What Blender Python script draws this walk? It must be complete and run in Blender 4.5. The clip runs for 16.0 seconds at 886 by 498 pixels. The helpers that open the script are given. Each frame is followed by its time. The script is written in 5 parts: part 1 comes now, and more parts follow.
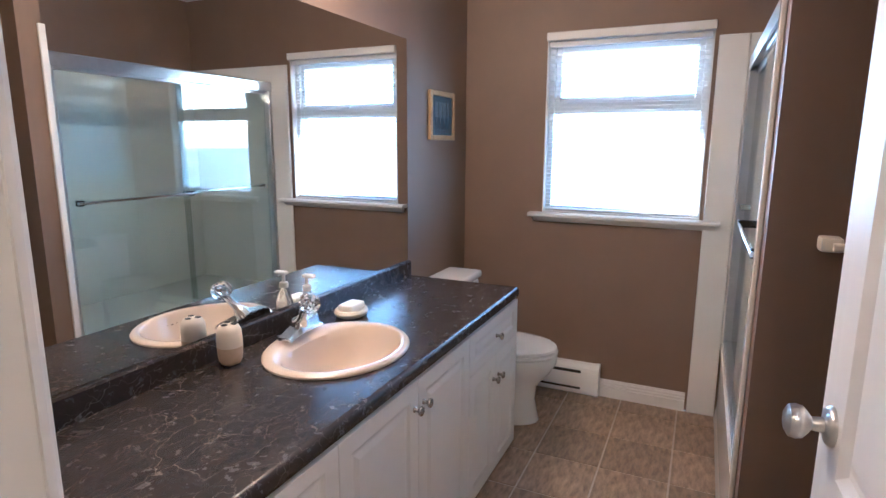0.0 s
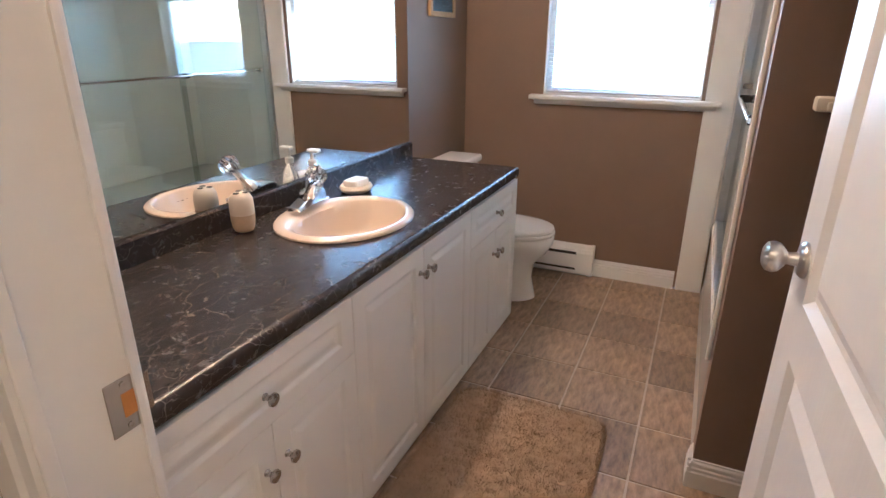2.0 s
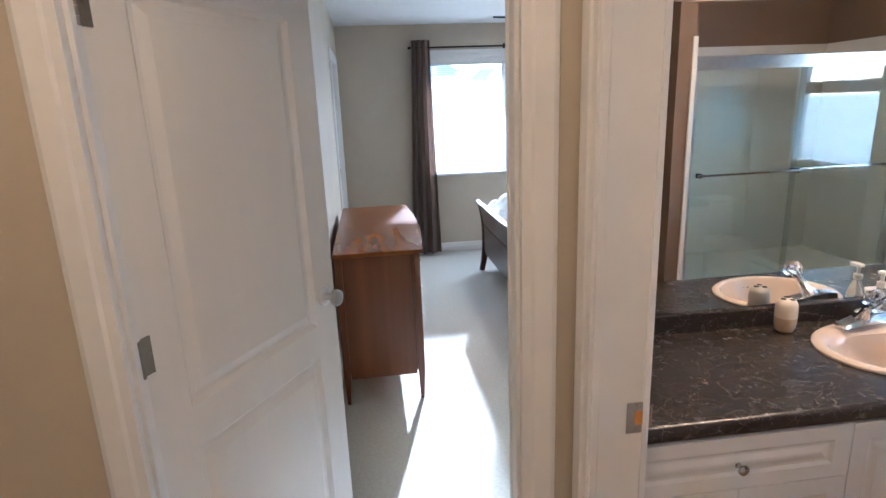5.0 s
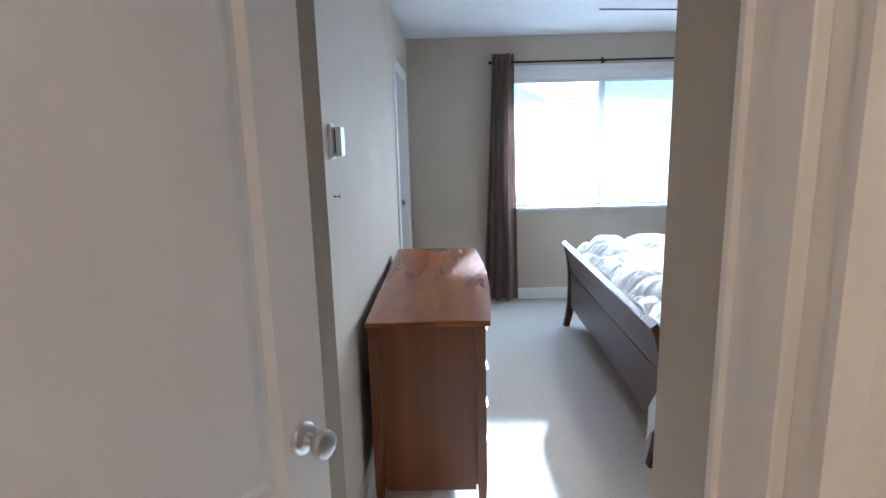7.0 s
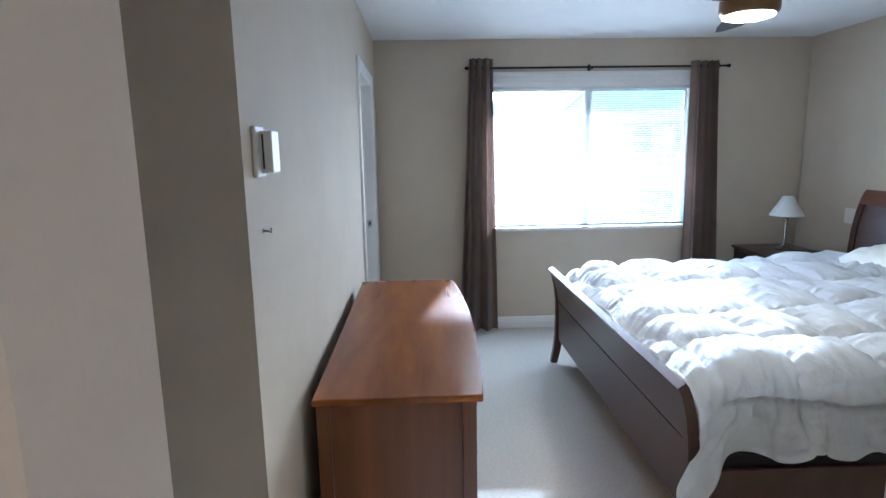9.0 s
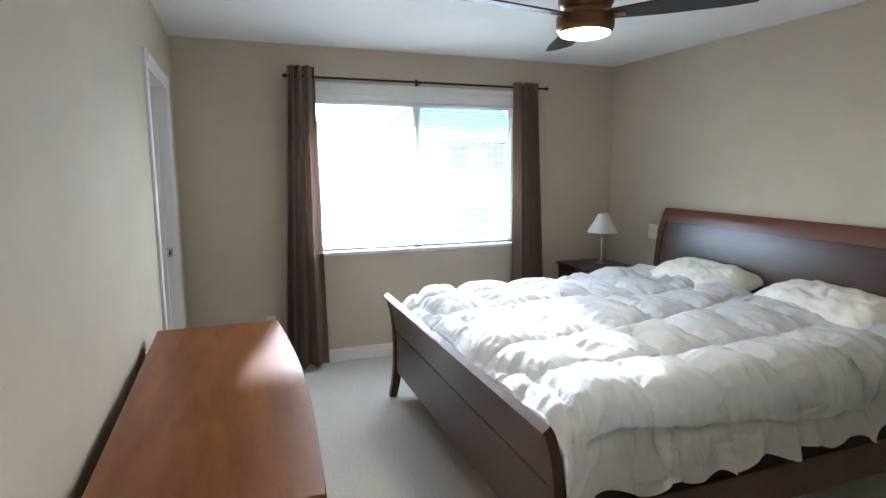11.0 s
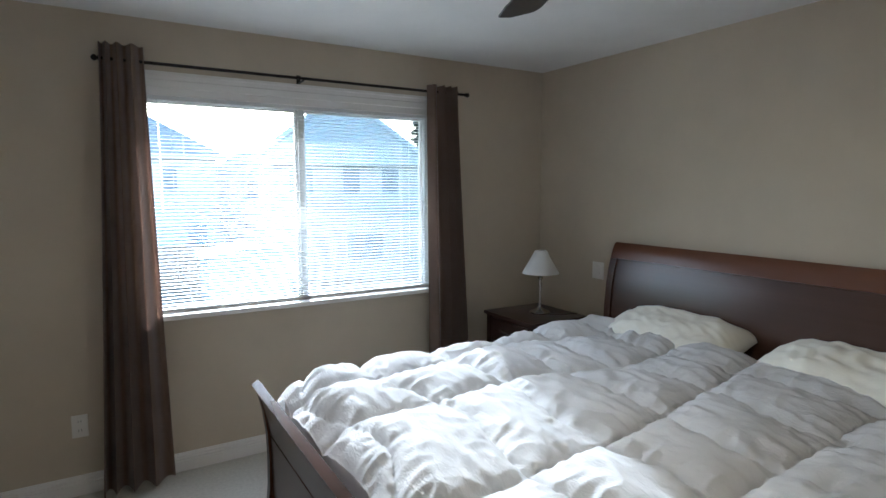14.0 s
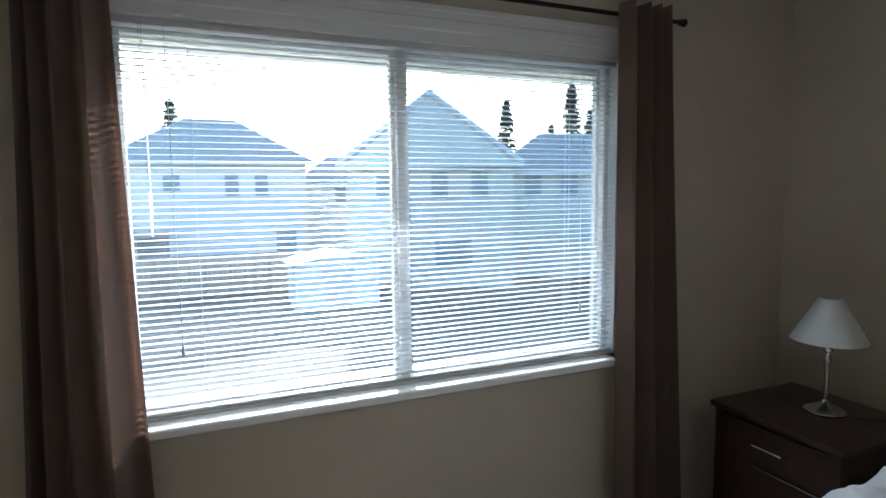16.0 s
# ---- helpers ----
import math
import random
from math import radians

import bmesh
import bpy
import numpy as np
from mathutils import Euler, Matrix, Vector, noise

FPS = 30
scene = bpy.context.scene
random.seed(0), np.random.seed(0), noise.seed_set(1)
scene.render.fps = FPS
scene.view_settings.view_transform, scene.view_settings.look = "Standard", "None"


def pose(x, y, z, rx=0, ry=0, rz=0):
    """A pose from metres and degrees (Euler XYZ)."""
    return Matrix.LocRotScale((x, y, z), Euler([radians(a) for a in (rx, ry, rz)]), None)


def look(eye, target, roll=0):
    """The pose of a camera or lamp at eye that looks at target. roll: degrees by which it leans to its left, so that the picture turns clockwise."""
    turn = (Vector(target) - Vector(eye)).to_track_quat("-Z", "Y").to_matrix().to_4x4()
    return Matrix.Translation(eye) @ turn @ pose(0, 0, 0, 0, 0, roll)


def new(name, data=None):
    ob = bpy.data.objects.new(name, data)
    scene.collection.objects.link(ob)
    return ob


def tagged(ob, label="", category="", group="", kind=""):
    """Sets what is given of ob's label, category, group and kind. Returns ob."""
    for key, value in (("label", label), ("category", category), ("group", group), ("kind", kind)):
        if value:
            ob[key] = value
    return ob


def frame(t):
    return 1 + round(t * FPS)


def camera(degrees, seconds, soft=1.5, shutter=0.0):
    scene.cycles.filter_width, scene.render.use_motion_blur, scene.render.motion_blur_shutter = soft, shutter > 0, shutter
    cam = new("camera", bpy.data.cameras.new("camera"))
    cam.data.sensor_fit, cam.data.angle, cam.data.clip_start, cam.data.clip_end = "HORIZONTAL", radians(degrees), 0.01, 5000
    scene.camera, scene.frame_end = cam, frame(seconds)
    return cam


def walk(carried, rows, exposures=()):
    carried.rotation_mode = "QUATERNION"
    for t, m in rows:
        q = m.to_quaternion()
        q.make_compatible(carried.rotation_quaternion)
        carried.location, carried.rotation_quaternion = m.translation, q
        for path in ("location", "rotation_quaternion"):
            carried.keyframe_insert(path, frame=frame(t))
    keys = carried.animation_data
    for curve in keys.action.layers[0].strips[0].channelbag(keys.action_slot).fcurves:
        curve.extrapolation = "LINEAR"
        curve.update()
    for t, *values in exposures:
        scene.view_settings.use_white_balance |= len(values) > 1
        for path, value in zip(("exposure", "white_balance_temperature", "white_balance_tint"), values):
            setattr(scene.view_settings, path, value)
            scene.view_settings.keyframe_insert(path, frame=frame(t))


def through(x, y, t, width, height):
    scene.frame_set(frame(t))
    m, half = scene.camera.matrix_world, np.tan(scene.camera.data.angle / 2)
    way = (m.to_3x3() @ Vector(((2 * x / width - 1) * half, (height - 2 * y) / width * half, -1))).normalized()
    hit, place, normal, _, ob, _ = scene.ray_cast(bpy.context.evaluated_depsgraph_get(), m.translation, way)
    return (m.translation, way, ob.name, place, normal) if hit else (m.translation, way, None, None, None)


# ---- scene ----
cam = camera(76.6, 16.0)
# seconds, x, y, z, pitch, roll, yaw
PATH = [
    (0, -0.115, 0.032, 1.431, -10.58, -0.24, 24.79),
    (0.5, -0.111, 0.012, 1.395, -13.85, -0.27, 24.53),
    (1, -0.108, -0.008, 1.373, -16.71, -0.29, 24.40),
    (1.5, -0.105, -0.035, 1.355, -18.96, -0.24, 24.30),
    (2, -0.098, -0.052, 1.355, -20.71, -0.17, 24.47),
    (2.5, -0.029, -0.039, 1.372, -21.32, 0.34, 28.89),
    (3, 0.067, -0.073, 1.425, -21.10, 0.84, 40.90),
    (3.5, 0.240, -0.164, 1.513, -20.49, 1.79, 53.75),
    (4, 0.340, -0.230, 1.583, -18.40, 1.87, 66.58),
    (4.5, 0.390, -0.248, 1.615, -16.01, 2.04, 76.16),
    (5, 0.370, -0.236, 1.625, -14.41, 2.20, 82.49),
    (7.5, -0.715, -0.120, 1.569, -11.10, 1.36, 91.08),
    (8, -0.872, -0.141, 1.570, -10.60, 1.27, 91.01),
    (8.5, -0.975, -0.143, 1.564, -10.34, 1.15, 90.44),
    (9, -1.043, -0.156, 1.565, -10.04, 0.94, 87.64),
    (9.5, -1.112, -0.168, 1.561, -9.64, 0.73, 82.25),
    (12, -1.666, -0.051, 1.565, -7.96, -0.05, 63.65),
    (12.5, -1.801, 0.014, 1.568, -7.78, 0.03, 60.90),
    (13, -1.975, 0.045, 1.593, -7.34, 0.05, 59.57),
    (13.5, -2.199, 0.086, 1.585, -6.57, -0.12, 58.75),
    (14, -2.465, 0.230, 1.578, -6.19, 0.02, 58.83),
    (14.5, -2.766, 0.366, 1.564, -6.08, 0.11, 59.70),
    (15, -3.083, 0.516, 1.598, -6.25, 0.49, 62.98),
    (15.5, -3.528, 0.606, 1.558, -5.22, 0.71, 65.35),
    (16, -3.995, 0.650, 1.565, -5.77, 0.75, 67.27),
]
walk(cam, [(t, pose(x, y, z, 90 + pitch, roll, yaw)) for t, x, y, z, pitch, roll, yaw in PATH],
     exposures=[(0.0, 4.28, 4300, 9), (1.5, 4.30, 4600, 9), (3.0, 4.50, 4750, 9), (5.0, 4.12, 4600, 8), (7.5, 4.05, 4450, 7), (8.5, 3.93, 4450, 7), (9.5, 4.05, 4650, 7), (12.0, 3.65, 5200, 7), (13.0, 3.33, 5200, 7), (14.0, 3.05, 5150, 7), (15.5, 2.66, 5200, 7), (16.0, 2.46, 5200, 7)])

# ---- light ----
SUN_ELEV, SUN_FROM = radians(20.3), math.atan2(0.25, -1.0)  # elevation, and the bearing (from +x towards +y) that the sun stands at
world = bpy.data.worlds.new("sky")
scene.world = world
world.use_nodes = True
wn = world.node_tree
sky = wn.nodes.new("ShaderNodeTexSky")
sky.sky_type, sky.sun_disc = "NISHITA", False
sky.sun_elevation, sky.sun_rotation = SUN_ELEV, math.pi / 2 - SUN_FROM
sky.dust_density = 2.0
wn.nodes["Background"].inputs["Strength"].default_value = 0.15
wn.links.new(sky.outputs["Color"], wn.nodes["Background"].inputs["Color"])
sun = new("sun", bpy.data.lights.new("sun", "SUN"))
sun.data.energy, sun.data.angle, sun.data.color = 2.7, radians(1.6), (1.0, 0.95, 0.88)
sd = Vector((math.cos(SUN_FROM) * math.cos(SUN_ELEV), math.sin(SUN_FROM) * math.cos(SUN_ELEV), math.sin(SUN_ELEV)))
sun.matrix_world = look(sd * 30, (0, 0, 0))


def lamp_point(name, place, watts, colour, radius):
    ob = new(name, bpy.data.lights.new(name, "POINT"))
    ob.data.energy, ob.data.color, ob.data.shadow_soft_size = watts, colour, radius
    ob.location = place
    return ob


WARM = (1.0, 0.62, 0.32)
lamp_point("hall_bulb", (0.20, -0.42, 2.22), 1.05, WARM, 0.08)
for k in range(3):
    lamp_point("vanity_bulb", (-1.28, 1.15 + 0.28 * k, 2.2), 0.95, WARM, 0.05)


def window_fill(name, eye, target, wide, high, watts, colour):
    """An added area lamp at a window's opening, standing in for more sky light."""
    ob = new(name, bpy.data.lights.new(name, "AREA"))
    ob.data.shape, ob.data.size, ob.data.size_y = "RECTANGLE", wide, high
    ob.data.energy, ob.data.color = watts, colour
    ob.data.spread = radians(130)
    ob.matrix_world = look(eye, target)
    return ob


# added fill lamps, on top of the light from the world sky
window_fill("bedroom_sky_fill", (-5.79, 1.275, 1.48), (-4.25, 1.15, 0.52), 1.60, 1.05, 2.3, (1.0, 0.97, 0.94))
window_fill("bathroom_sky_fill", (-0.5315, 3.345, 1.522), (-0.5315, 2.0, 1.522), 0.82, 0.94, 0.6, (0.80, 0.91, 1.0))


# ---- materials ----
def mat(name, base=(0.8, 0.8, 0.8), rough=0.6, metal=0.0, var=0.0, scale=8.0, bump=0.0, bscale=200.0, stretch=(1, 1, 1), dark=None, spec=0.5, rvar=0.0, island=0.0):
    m = bpy.data.materials.new(name)
    m.use_nodes = True
    nt = m.node_tree
    p = nt.nodes["Principled BSDF"]
    p.inputs["Base Color"].default_value = (*base, 1)
    p.inputs["Roughness"].default_value = rough
    p.inputs["Metallic"].default_value = metal
    p.inputs["Specular IOR Level"].default_value = spec
    co = nt.nodes.new("ShaderNodeTexCoord")
    mp = nt.nodes.new("ShaderNodeMapping")
    mp.inputs["Scale"].default_value = stretch
    nt.links.new(co.outputs["Object"], mp.inputs["Vector"])
    if var or dark:
        n1 = nt.nodes.new("ShaderNodeTexNoise")
        n1.inputs["Scale"].default_value, n1.inputs["Detail"].default_value = scale, 8
        n1.inputs["Roughness"].default_value = 0.62
        nt.links.new(mp.outputs["Vector"], n1.inputs["Vector"])
        mx = nt.nodes.new("ShaderNodeMix")
        mx.data_type = "RGBA"
        lo = dark if dark else tuple(c * (1 - var) for c in base)
        mx.inputs["A"].default_value = (*lo, 1)
        mx.inputs["B"].default_value = (*[min(c * (1 + var * 0.6), 1) for c in base], 1)
        cr = nt.nodes.new("ShaderNodeMapRange")
        cr.inputs["From Min"].default_value, cr.inputs["From Max"].default_value = 0.32, 0.68
        nt.links.new(n1.outputs["Fac"], cr.inputs["Value"])
        nt.links.new(cr.outputs["Result"], mx.inputs["Factor"])
        col = mx.outputs["Result"]
        if island:
            oi = nt.nodes.new("ShaderNodeObjectInfo")
            hs = nt.nodes.new("ShaderNodeHueSaturation")
            mr = nt.nodes.new("ShaderNodeMapRange")
            mr.inputs["To Min"].default_value, mr.inputs["To Max"].default_value = 1 - island, 1 + island
            nt.links.new(oi.outputs["Random"], mr.inputs["Value"])
            nt.links.new(mr.outputs["Result"], hs.inputs["Value"])
            nt.links.new(col, hs.inputs["Color"])
            col = hs.outputs["Color"]
        nt.links.new(col, p.inputs["Base Color"])
        if rvar:
            rr = nt.nodes.new("ShaderNodeMapRange")
            rr.inputs["To Min"].default_value, rr.inputs["To Max"].default_value = rough - rvar, rough + rvar
            nt.links.new(n1.outputs["Fac"], rr.inputs["Value"])
            nt.links.new(rr.outputs["Result"], p.inputs["Roughness"])
    if bump:
        n2 = nt.nodes.new("ShaderNodeTexNoise")
        n2.inputs["Scale"].default_value, n2.inputs["Detail"].default_value = bscale, 3
        nt.links.new(mp.outputs["Vector"], n2.inputs["Vector"])
        b = nt.nodes.new("ShaderNodeBump")
        b.inputs["Strength"].default_value, b.inputs["Distance"].default_value = bump, 0.004
        nt.links.new(n2.outputs["Fac"], b.inputs["Height"])
        nt.links.new(b.outputs["Normal"], p.inputs["Normal"])
    return m


def glass_mat(name, tint=(1, 1, 1), rough=0.0, ior=1.45):
    m = bpy.data.materials.new(name)
    m.use_nodes = True
    p = m.node_tree.nodes["Principled BSDF"]
    p.inputs["Base Color"].default_value = (*tint, 1)
    p.inputs["Roughness"].default_value = rough
    p.inputs["Transmission Weight"].default_value = 1.0
    p.inputs["IOR"].default_value = ior
    return m


def pane_mat(name, tint=(1, 1, 1), gloss=0.045, rough=0.0):
    """Thin sheet glass: a straight view through, and some mirror."""
    m = bpy.data.materials.new(name)
    m.use_nodes = True
    nt = m.node_tree
    nt.nodes.remove(nt.nodes["Principled BSDF"])
    out = nt.nodes["Material Output"]
    tr = nt.nodes.new("ShaderNodeBsdfTransparent")
    tr.inputs["Color"].default_value = (*tint, 1)
    gl = nt.nodes.new("ShaderNodeBsdfGlossy")
    gl.inputs["Roughness"].default_value = rough
    lw = nt.nodes.new("ShaderNodeLayerWeight")
    pw = nt.nodes.new("ShaderNodeMath")
    pw.operation = "POWER"
    pw.inputs[1].default_value = 4.0
    fr = nt.nodes.new("ShaderNodeMapRange")
    fr.inputs["To Min"].default_value, fr.inputs["To Max"].default_value = gloss, 1.0
    nt.links.new(lw.outputs["Facing"], pw.inputs[0])
    nt.links.new(pw.outputs["Value"], fr.inputs["Value"])
    mx = nt.nodes.new("ShaderNodeMixShader")
    nt.links.new(fr.outputs["Result"], mx.inputs["Fac"])
    nt.links.new(tr.outputs["BSDF"], mx.inputs[1])
    nt.links.new(gl.outputs["BSDF"], mx.inputs[2])
    nt.links.new(mx.outputs["Shader"], out.inputs["Surface"])
    return m


def glow_mat(name, colour, strength):
    m = bpy.data.materials.new(name)
    m.use_nodes = True
    p = m.node_tree.nodes["Principled BSDF"]
    p.inputs["Base Color"].default_value = (0.8, 0.8, 0.8, 1)
    p.inputs["Emission Color"].default_value = (*colour, 1)
    p.inputs["Emission Strength"].default_value = strength
    return m


def cloth_mat(name, base, rough=0.9, var=0.08, bump=0.25, bscale=500, through=0.0, sheen=0.2):
    m = mat(name, base, rough, var=var, scale=5, bump=bump, bscale=bscale)
    p = m.node_tree.nodes["Principled BSDF"]
    p.inputs["Sheen Weight"].default_value = sheen
    if through:
        nt = m.node_tree
        t = nt.nodes.new("ShaderNodeBsdfTranslucent")
        t.inputs["Color"].default_value = (*base, 1)
        mx = nt.nodes.new("ShaderNodeMixShader")
        mx.inputs["Fac"].default_value = through
        nt.links.new(p.outputs["BSDF"], mx.inputs[1])
        nt.links.new(t.outputs["BSDF"], mx.inputs[2])
        nt.links.new(mx.outputs["Shader"], nt.nodes["Material Output"].inputs["Surface"])
    return m


def vein_mat():
    """Charcoal laminate with fine pale branching veins."""
    m = mat("laminate", (0.042, 0.033, 0.029), 0.26, var=0.22, scale=30, bump=0.05, bscale=300, rvar=0.06)
    nt = m.node_tree
    p = nt.nodes["Principled BSDF"]
    base = p.inputs["Base Color"].links[0].from_socket
    co = nt.nodes.new("ShaderNodeTexCoord")
    wob = nt.nodes.new("ShaderNodeTexNoise")
    wob.inputs["Scale"].default_value, wob.inputs["Detail"].default_value = 8, 4
    wob.inputs["Roughness"].default_value = 0.6
    nt.links.new(co.outputs["Object"], wob.inputs["Vector"])
    add = nt.nodes.new("ShaderNodeVectorMath")
    add.operation = "MULTIPLY_ADD"
    add.inputs[1].default_value = (0.10, 0.10, 0.10)
    nt.links.new(wob.outputs["Color"], add.inputs[0])
    nt.links.new(co.outputs["Object"], add.inputs[2])
    mp2 = nt.nodes.new("ShaderNodeMapping")
    mp2.inputs["Rotation"].default_value = (0, 0, 0.7)
    mp2.inputs["Scale"].default_value = (1.5, 0.65, 1.0)
    nt.links.new(add.outputs["Vector"], mp2.inputs["Vector"])
    last = base
    for kind, sc, width, power in (("noise", 5.5, 0.0011, 0.70), ("cells", 7.0, 0.0042, 0.85), ("cells", 15.0, 0.0060, 0.60)):
        if kind == "noise":
            v = nt.nodes.new("ShaderNodeTexNoise")
            v.inputs["Detail"].default_value = 3
            off = nt.nodes.new("ShaderNodeMath")
            off.operation = "SUBTRACT"
            off.inputs[1].default_value = 0.5
            nt.links.new(v.outputs["Fac"], off.inputs[0])
            d = nt.nodes.new("ShaderNodeMath")
            d.operation = "ABSOLUTE"
            nt.links.new(off.outputs["Value"], d.inputs[0])
            dist = d.outputs["Value"]
        else:
            v = nt.nodes.new("ShaderNodeTexVoronoi")
            v.feature = "DISTANCE_TO_EDGE"
            dist = v.outputs["Distance"]
        v.inputs["Scale"].default_value = sc
        nt.links.new(mp2.outputs["Vector"], v.inputs["Vector"])
        r = nt.nodes.new("ShaderNodeMapRange")
        r.inputs["From Min"].default_value, r.inputs["From Max"].default_value = 0.0, width * 2
        r.inputs["To Min"].default_value, r.inputs["To Max"].default_value = power, 0.0
        nt.links.new(dist, r.inputs["Value"])
        br = nt.nodes.new("ShaderNodeTexNoise")
        br.inputs["Scale"].default_value = 7 + 0.6 * sc
        nt.links.new(co.outputs["Object"], br.inputs["Vector"])
        rr = nt.nodes.new("ShaderNodeMapRange")
        rr.inputs["From Min"].default_value, rr.inputs["From Max"].default_value = 0.36, 0.58
        nt.links.new(br.outputs["Fac"], rr.inputs["Value"])
        mu = nt.nodes.new("ShaderNodeMath")
        mu.operation = "MULTIPLY"
        nt.links.new(r.outputs["Result"], mu.inputs[0])
        nt.links.new(rr.outputs["Result"], mu.inputs[1])
        mx = nt.nodes.new("ShaderNodeMix")
        mx.data_type = "RGBA"
        mx.inputs["B"].default_value = (0.27, 0.225, 0.18, 1)
        nt.links.new(mu.outputs["Value"], mx.inputs["Factor"])
        nt.links.new(last, mx.inputs["A"])
        last = mx.outputs["Result"]
    nt.links.new(last, p.inputs["Base Color"])
    return m


M_TAUPE = mat("taupe_paint", (0.545, 0.472, 0.364), 0.75, var=0.05, scale=3, bump=0.12, bscale=260)
M_BROWN = mat("brown_paint", (0.222, 0.150, 0.101), 0.55, var=0.06, scale=3, bump=0.12, bscale=260)
M_CEIL = mat("ceiling_paint", (0.78, 0.77, 0.75), 0.9, var=0.03, scale=4, bump=0.35, bscale=160)
M_WHITE = mat("white_trim_paint", (0.80, 0.78, 0.75), 0.42, var=0.03, scale=6, bump=0.04, bscale=120)
M_DOOR = mat("white_door_paint", (0.82, 0.81, 0.80), 0.40, var=0.03, scale=5, bump=0.10, bscale=90, stretch=(1, 1, 0.15))
M_FOIL = mat("white_thermofoil", (0.80, 0.78, 0.74), 0.33, var=0.02, scale=4)
M_PORC = mat("white_porcelain", (0.82, 0.80, 0.77), 0.12, var=0.01, scale=3)
M_BISQUE = mat("bisque_porcelain", (0.70, 0.58, 0.47), 0.12, var=0.01, scale=3)
M_ACRYL = mat("white_acrylic", (0.80, 0.79, 0.76), 0.10, var=0.02, scale=4)
M_CHROME = mat("chrome", (0.80, 0.81, 0.82), 0.10, 1.0, var=0.03, scale=20)
M_SATIN = mat("satin_chrome", (0.66, 0.65, 0.64), 0.30, 1.0, var=0.06, scale=30)
M_NICKEL = mat("brushed_nickel", (0.50, 0.47, 0.43), 0.26, 1.0, var=0.08, scale=40)
M_ALU = mat("satin_aluminium", (0.62, 0.64, 0.66), 0.30, 1.0, var=0.06, scale=30)
M_BLACKM = mat("black_iron", (0.02, 0.018, 0.016), 0.45, 0.6, var=0.2, scale=30)
M_MIRROR = mat("mirror", (0.86, 0.88, 0.88), 0.005, 1.0)
M_LAM = vein_mat()
M_TILE = mat("vinyl_tile", (0.47, 0.33, 0.21), 0.42, dark=(0.17, 0.120, 0.084), scale=20, bump=0.6, bscale=45, stretch=(1.9, 0.6, 1), rvar=0.12, island=0.20)
M_GROUT = mat("grout", (0.58, 0.49, 0.39), 0.8, var=0.15, scale=30)
M_CARPET = mat("beige_carpet", (0.645, 0.618, 0.55), 1.0, var=0.10, scale=60, bump=0.8, bscale=420, spec=0.1)
M_SHAG = mat("shag", (0.42, 0.30, 0.195), 1.0, var=0.14, scale=14, spec=0.1)
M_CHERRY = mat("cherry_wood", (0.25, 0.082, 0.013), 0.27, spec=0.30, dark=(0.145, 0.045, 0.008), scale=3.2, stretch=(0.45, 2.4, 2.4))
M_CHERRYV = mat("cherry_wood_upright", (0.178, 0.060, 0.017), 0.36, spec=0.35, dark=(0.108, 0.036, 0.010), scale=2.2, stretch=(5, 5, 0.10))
M_BEDWOOD = mat("dark_stained_wood", (0.076, 0.038, 0.026), 0.27, dark=(0.058, 0.029, 0.020), scale=2.2, stretch=(0.10, 5, 5))
M_ESPRESSO = mat("espresso_wood", (0.032, 0.016, 0.011), 0.32, dark=(0.024, 0.012, 0.008), scale=2.2, stretch=(0.10, 5, 5))
M_BEDBAND = mat("red_brown_wood", (0.135, 0.052, 0.026), 0.28, dark=(0.105, 0.040, 0.020), scale=2.2, stretch=(0.10, 5, 5))
M_DUVET = cloth_mat("white_cotton", (0.91, 0.90, 0.89), 0.85, var=0.03, bump=0.9, bscale=26, through=0.08)
for nd in M_DUVET.node_tree.nodes:
    if nd.bl_idname == "ShaderNodeMapping":
        nd.inputs["Scale"].default_value = (1.0, 2.3, 1.5)
    if nd.bl_idname == "ShaderNodeTexNoise":
        nd.inputs["Detail"].default_value, nd.inputs["Distortion"].default_value = 5, 1.2
M_PILLOW = cloth_mat("cream_cotton", (0.81, 0.78, 0.68), 0.85, var=0.04, bump=0.8, bscale=22)
M_MATTR = cloth_mat("mattress_cloth", (0.72, 0.70, 0.68), 0.9)
M_SKIRT = cloth_mat("black_cloth", (0.018, 0.016, 0.015), 0.95)
M_CURT = cloth_mat("brown_curtain_cloth", (0.250, 0.172, 0.130), 0.75, var=0.12, bump=0.2, bscale=700, sheen=0.35, through=0.02)
M_SLAT = mat("white_slat", (0.70, 0.70, 0.69), 0.42, var=0.02, scale=5)
M_VINYL = mat("white_vinyl", (0.80, 0.80, 0.79), 0.35, var=0.02, scale=5)
M_PANE = pane_mat("window_pane", (0.82, 0.85, 0.85))
M_SCREEN = pane_mat("insect_screen", (0.84, 0.86, 0.87), 0.02, 0.5)
M_SHOWER = pane_mat("shower_glass", (0.89, 0.94, 0.93), 0.10)
M_CLEAR = glass_mat("clear_acrylic", (0.97, 0.98, 0.98), 0.02, 1.49)
M_LIQUID = glass_mat("clear_plastic", (0.95, 0.96, 0.95), 0.12, 1.30)
M_LIQUID.node_tree.nodes["Principled BSDF"].inputs["Transmission Weight"].default_value = 0.80
M_PLAST = mat("white_plastic", (0.78, 0.76, 0.71), 0.35, var=0.02, scale=8)
M_DARK = mat("dark_slot", (0.02, 0.02, 0.02), 0.7)
M_CREAM = mat("cream_ceramic", (0.78, 0.70, 0.58), 0.45, var=0.04, scale=12)
M_TANC = mat("tan_ceramic", (0.60, 0.46, 0.31), 0.6, var=0.12, scale=30)
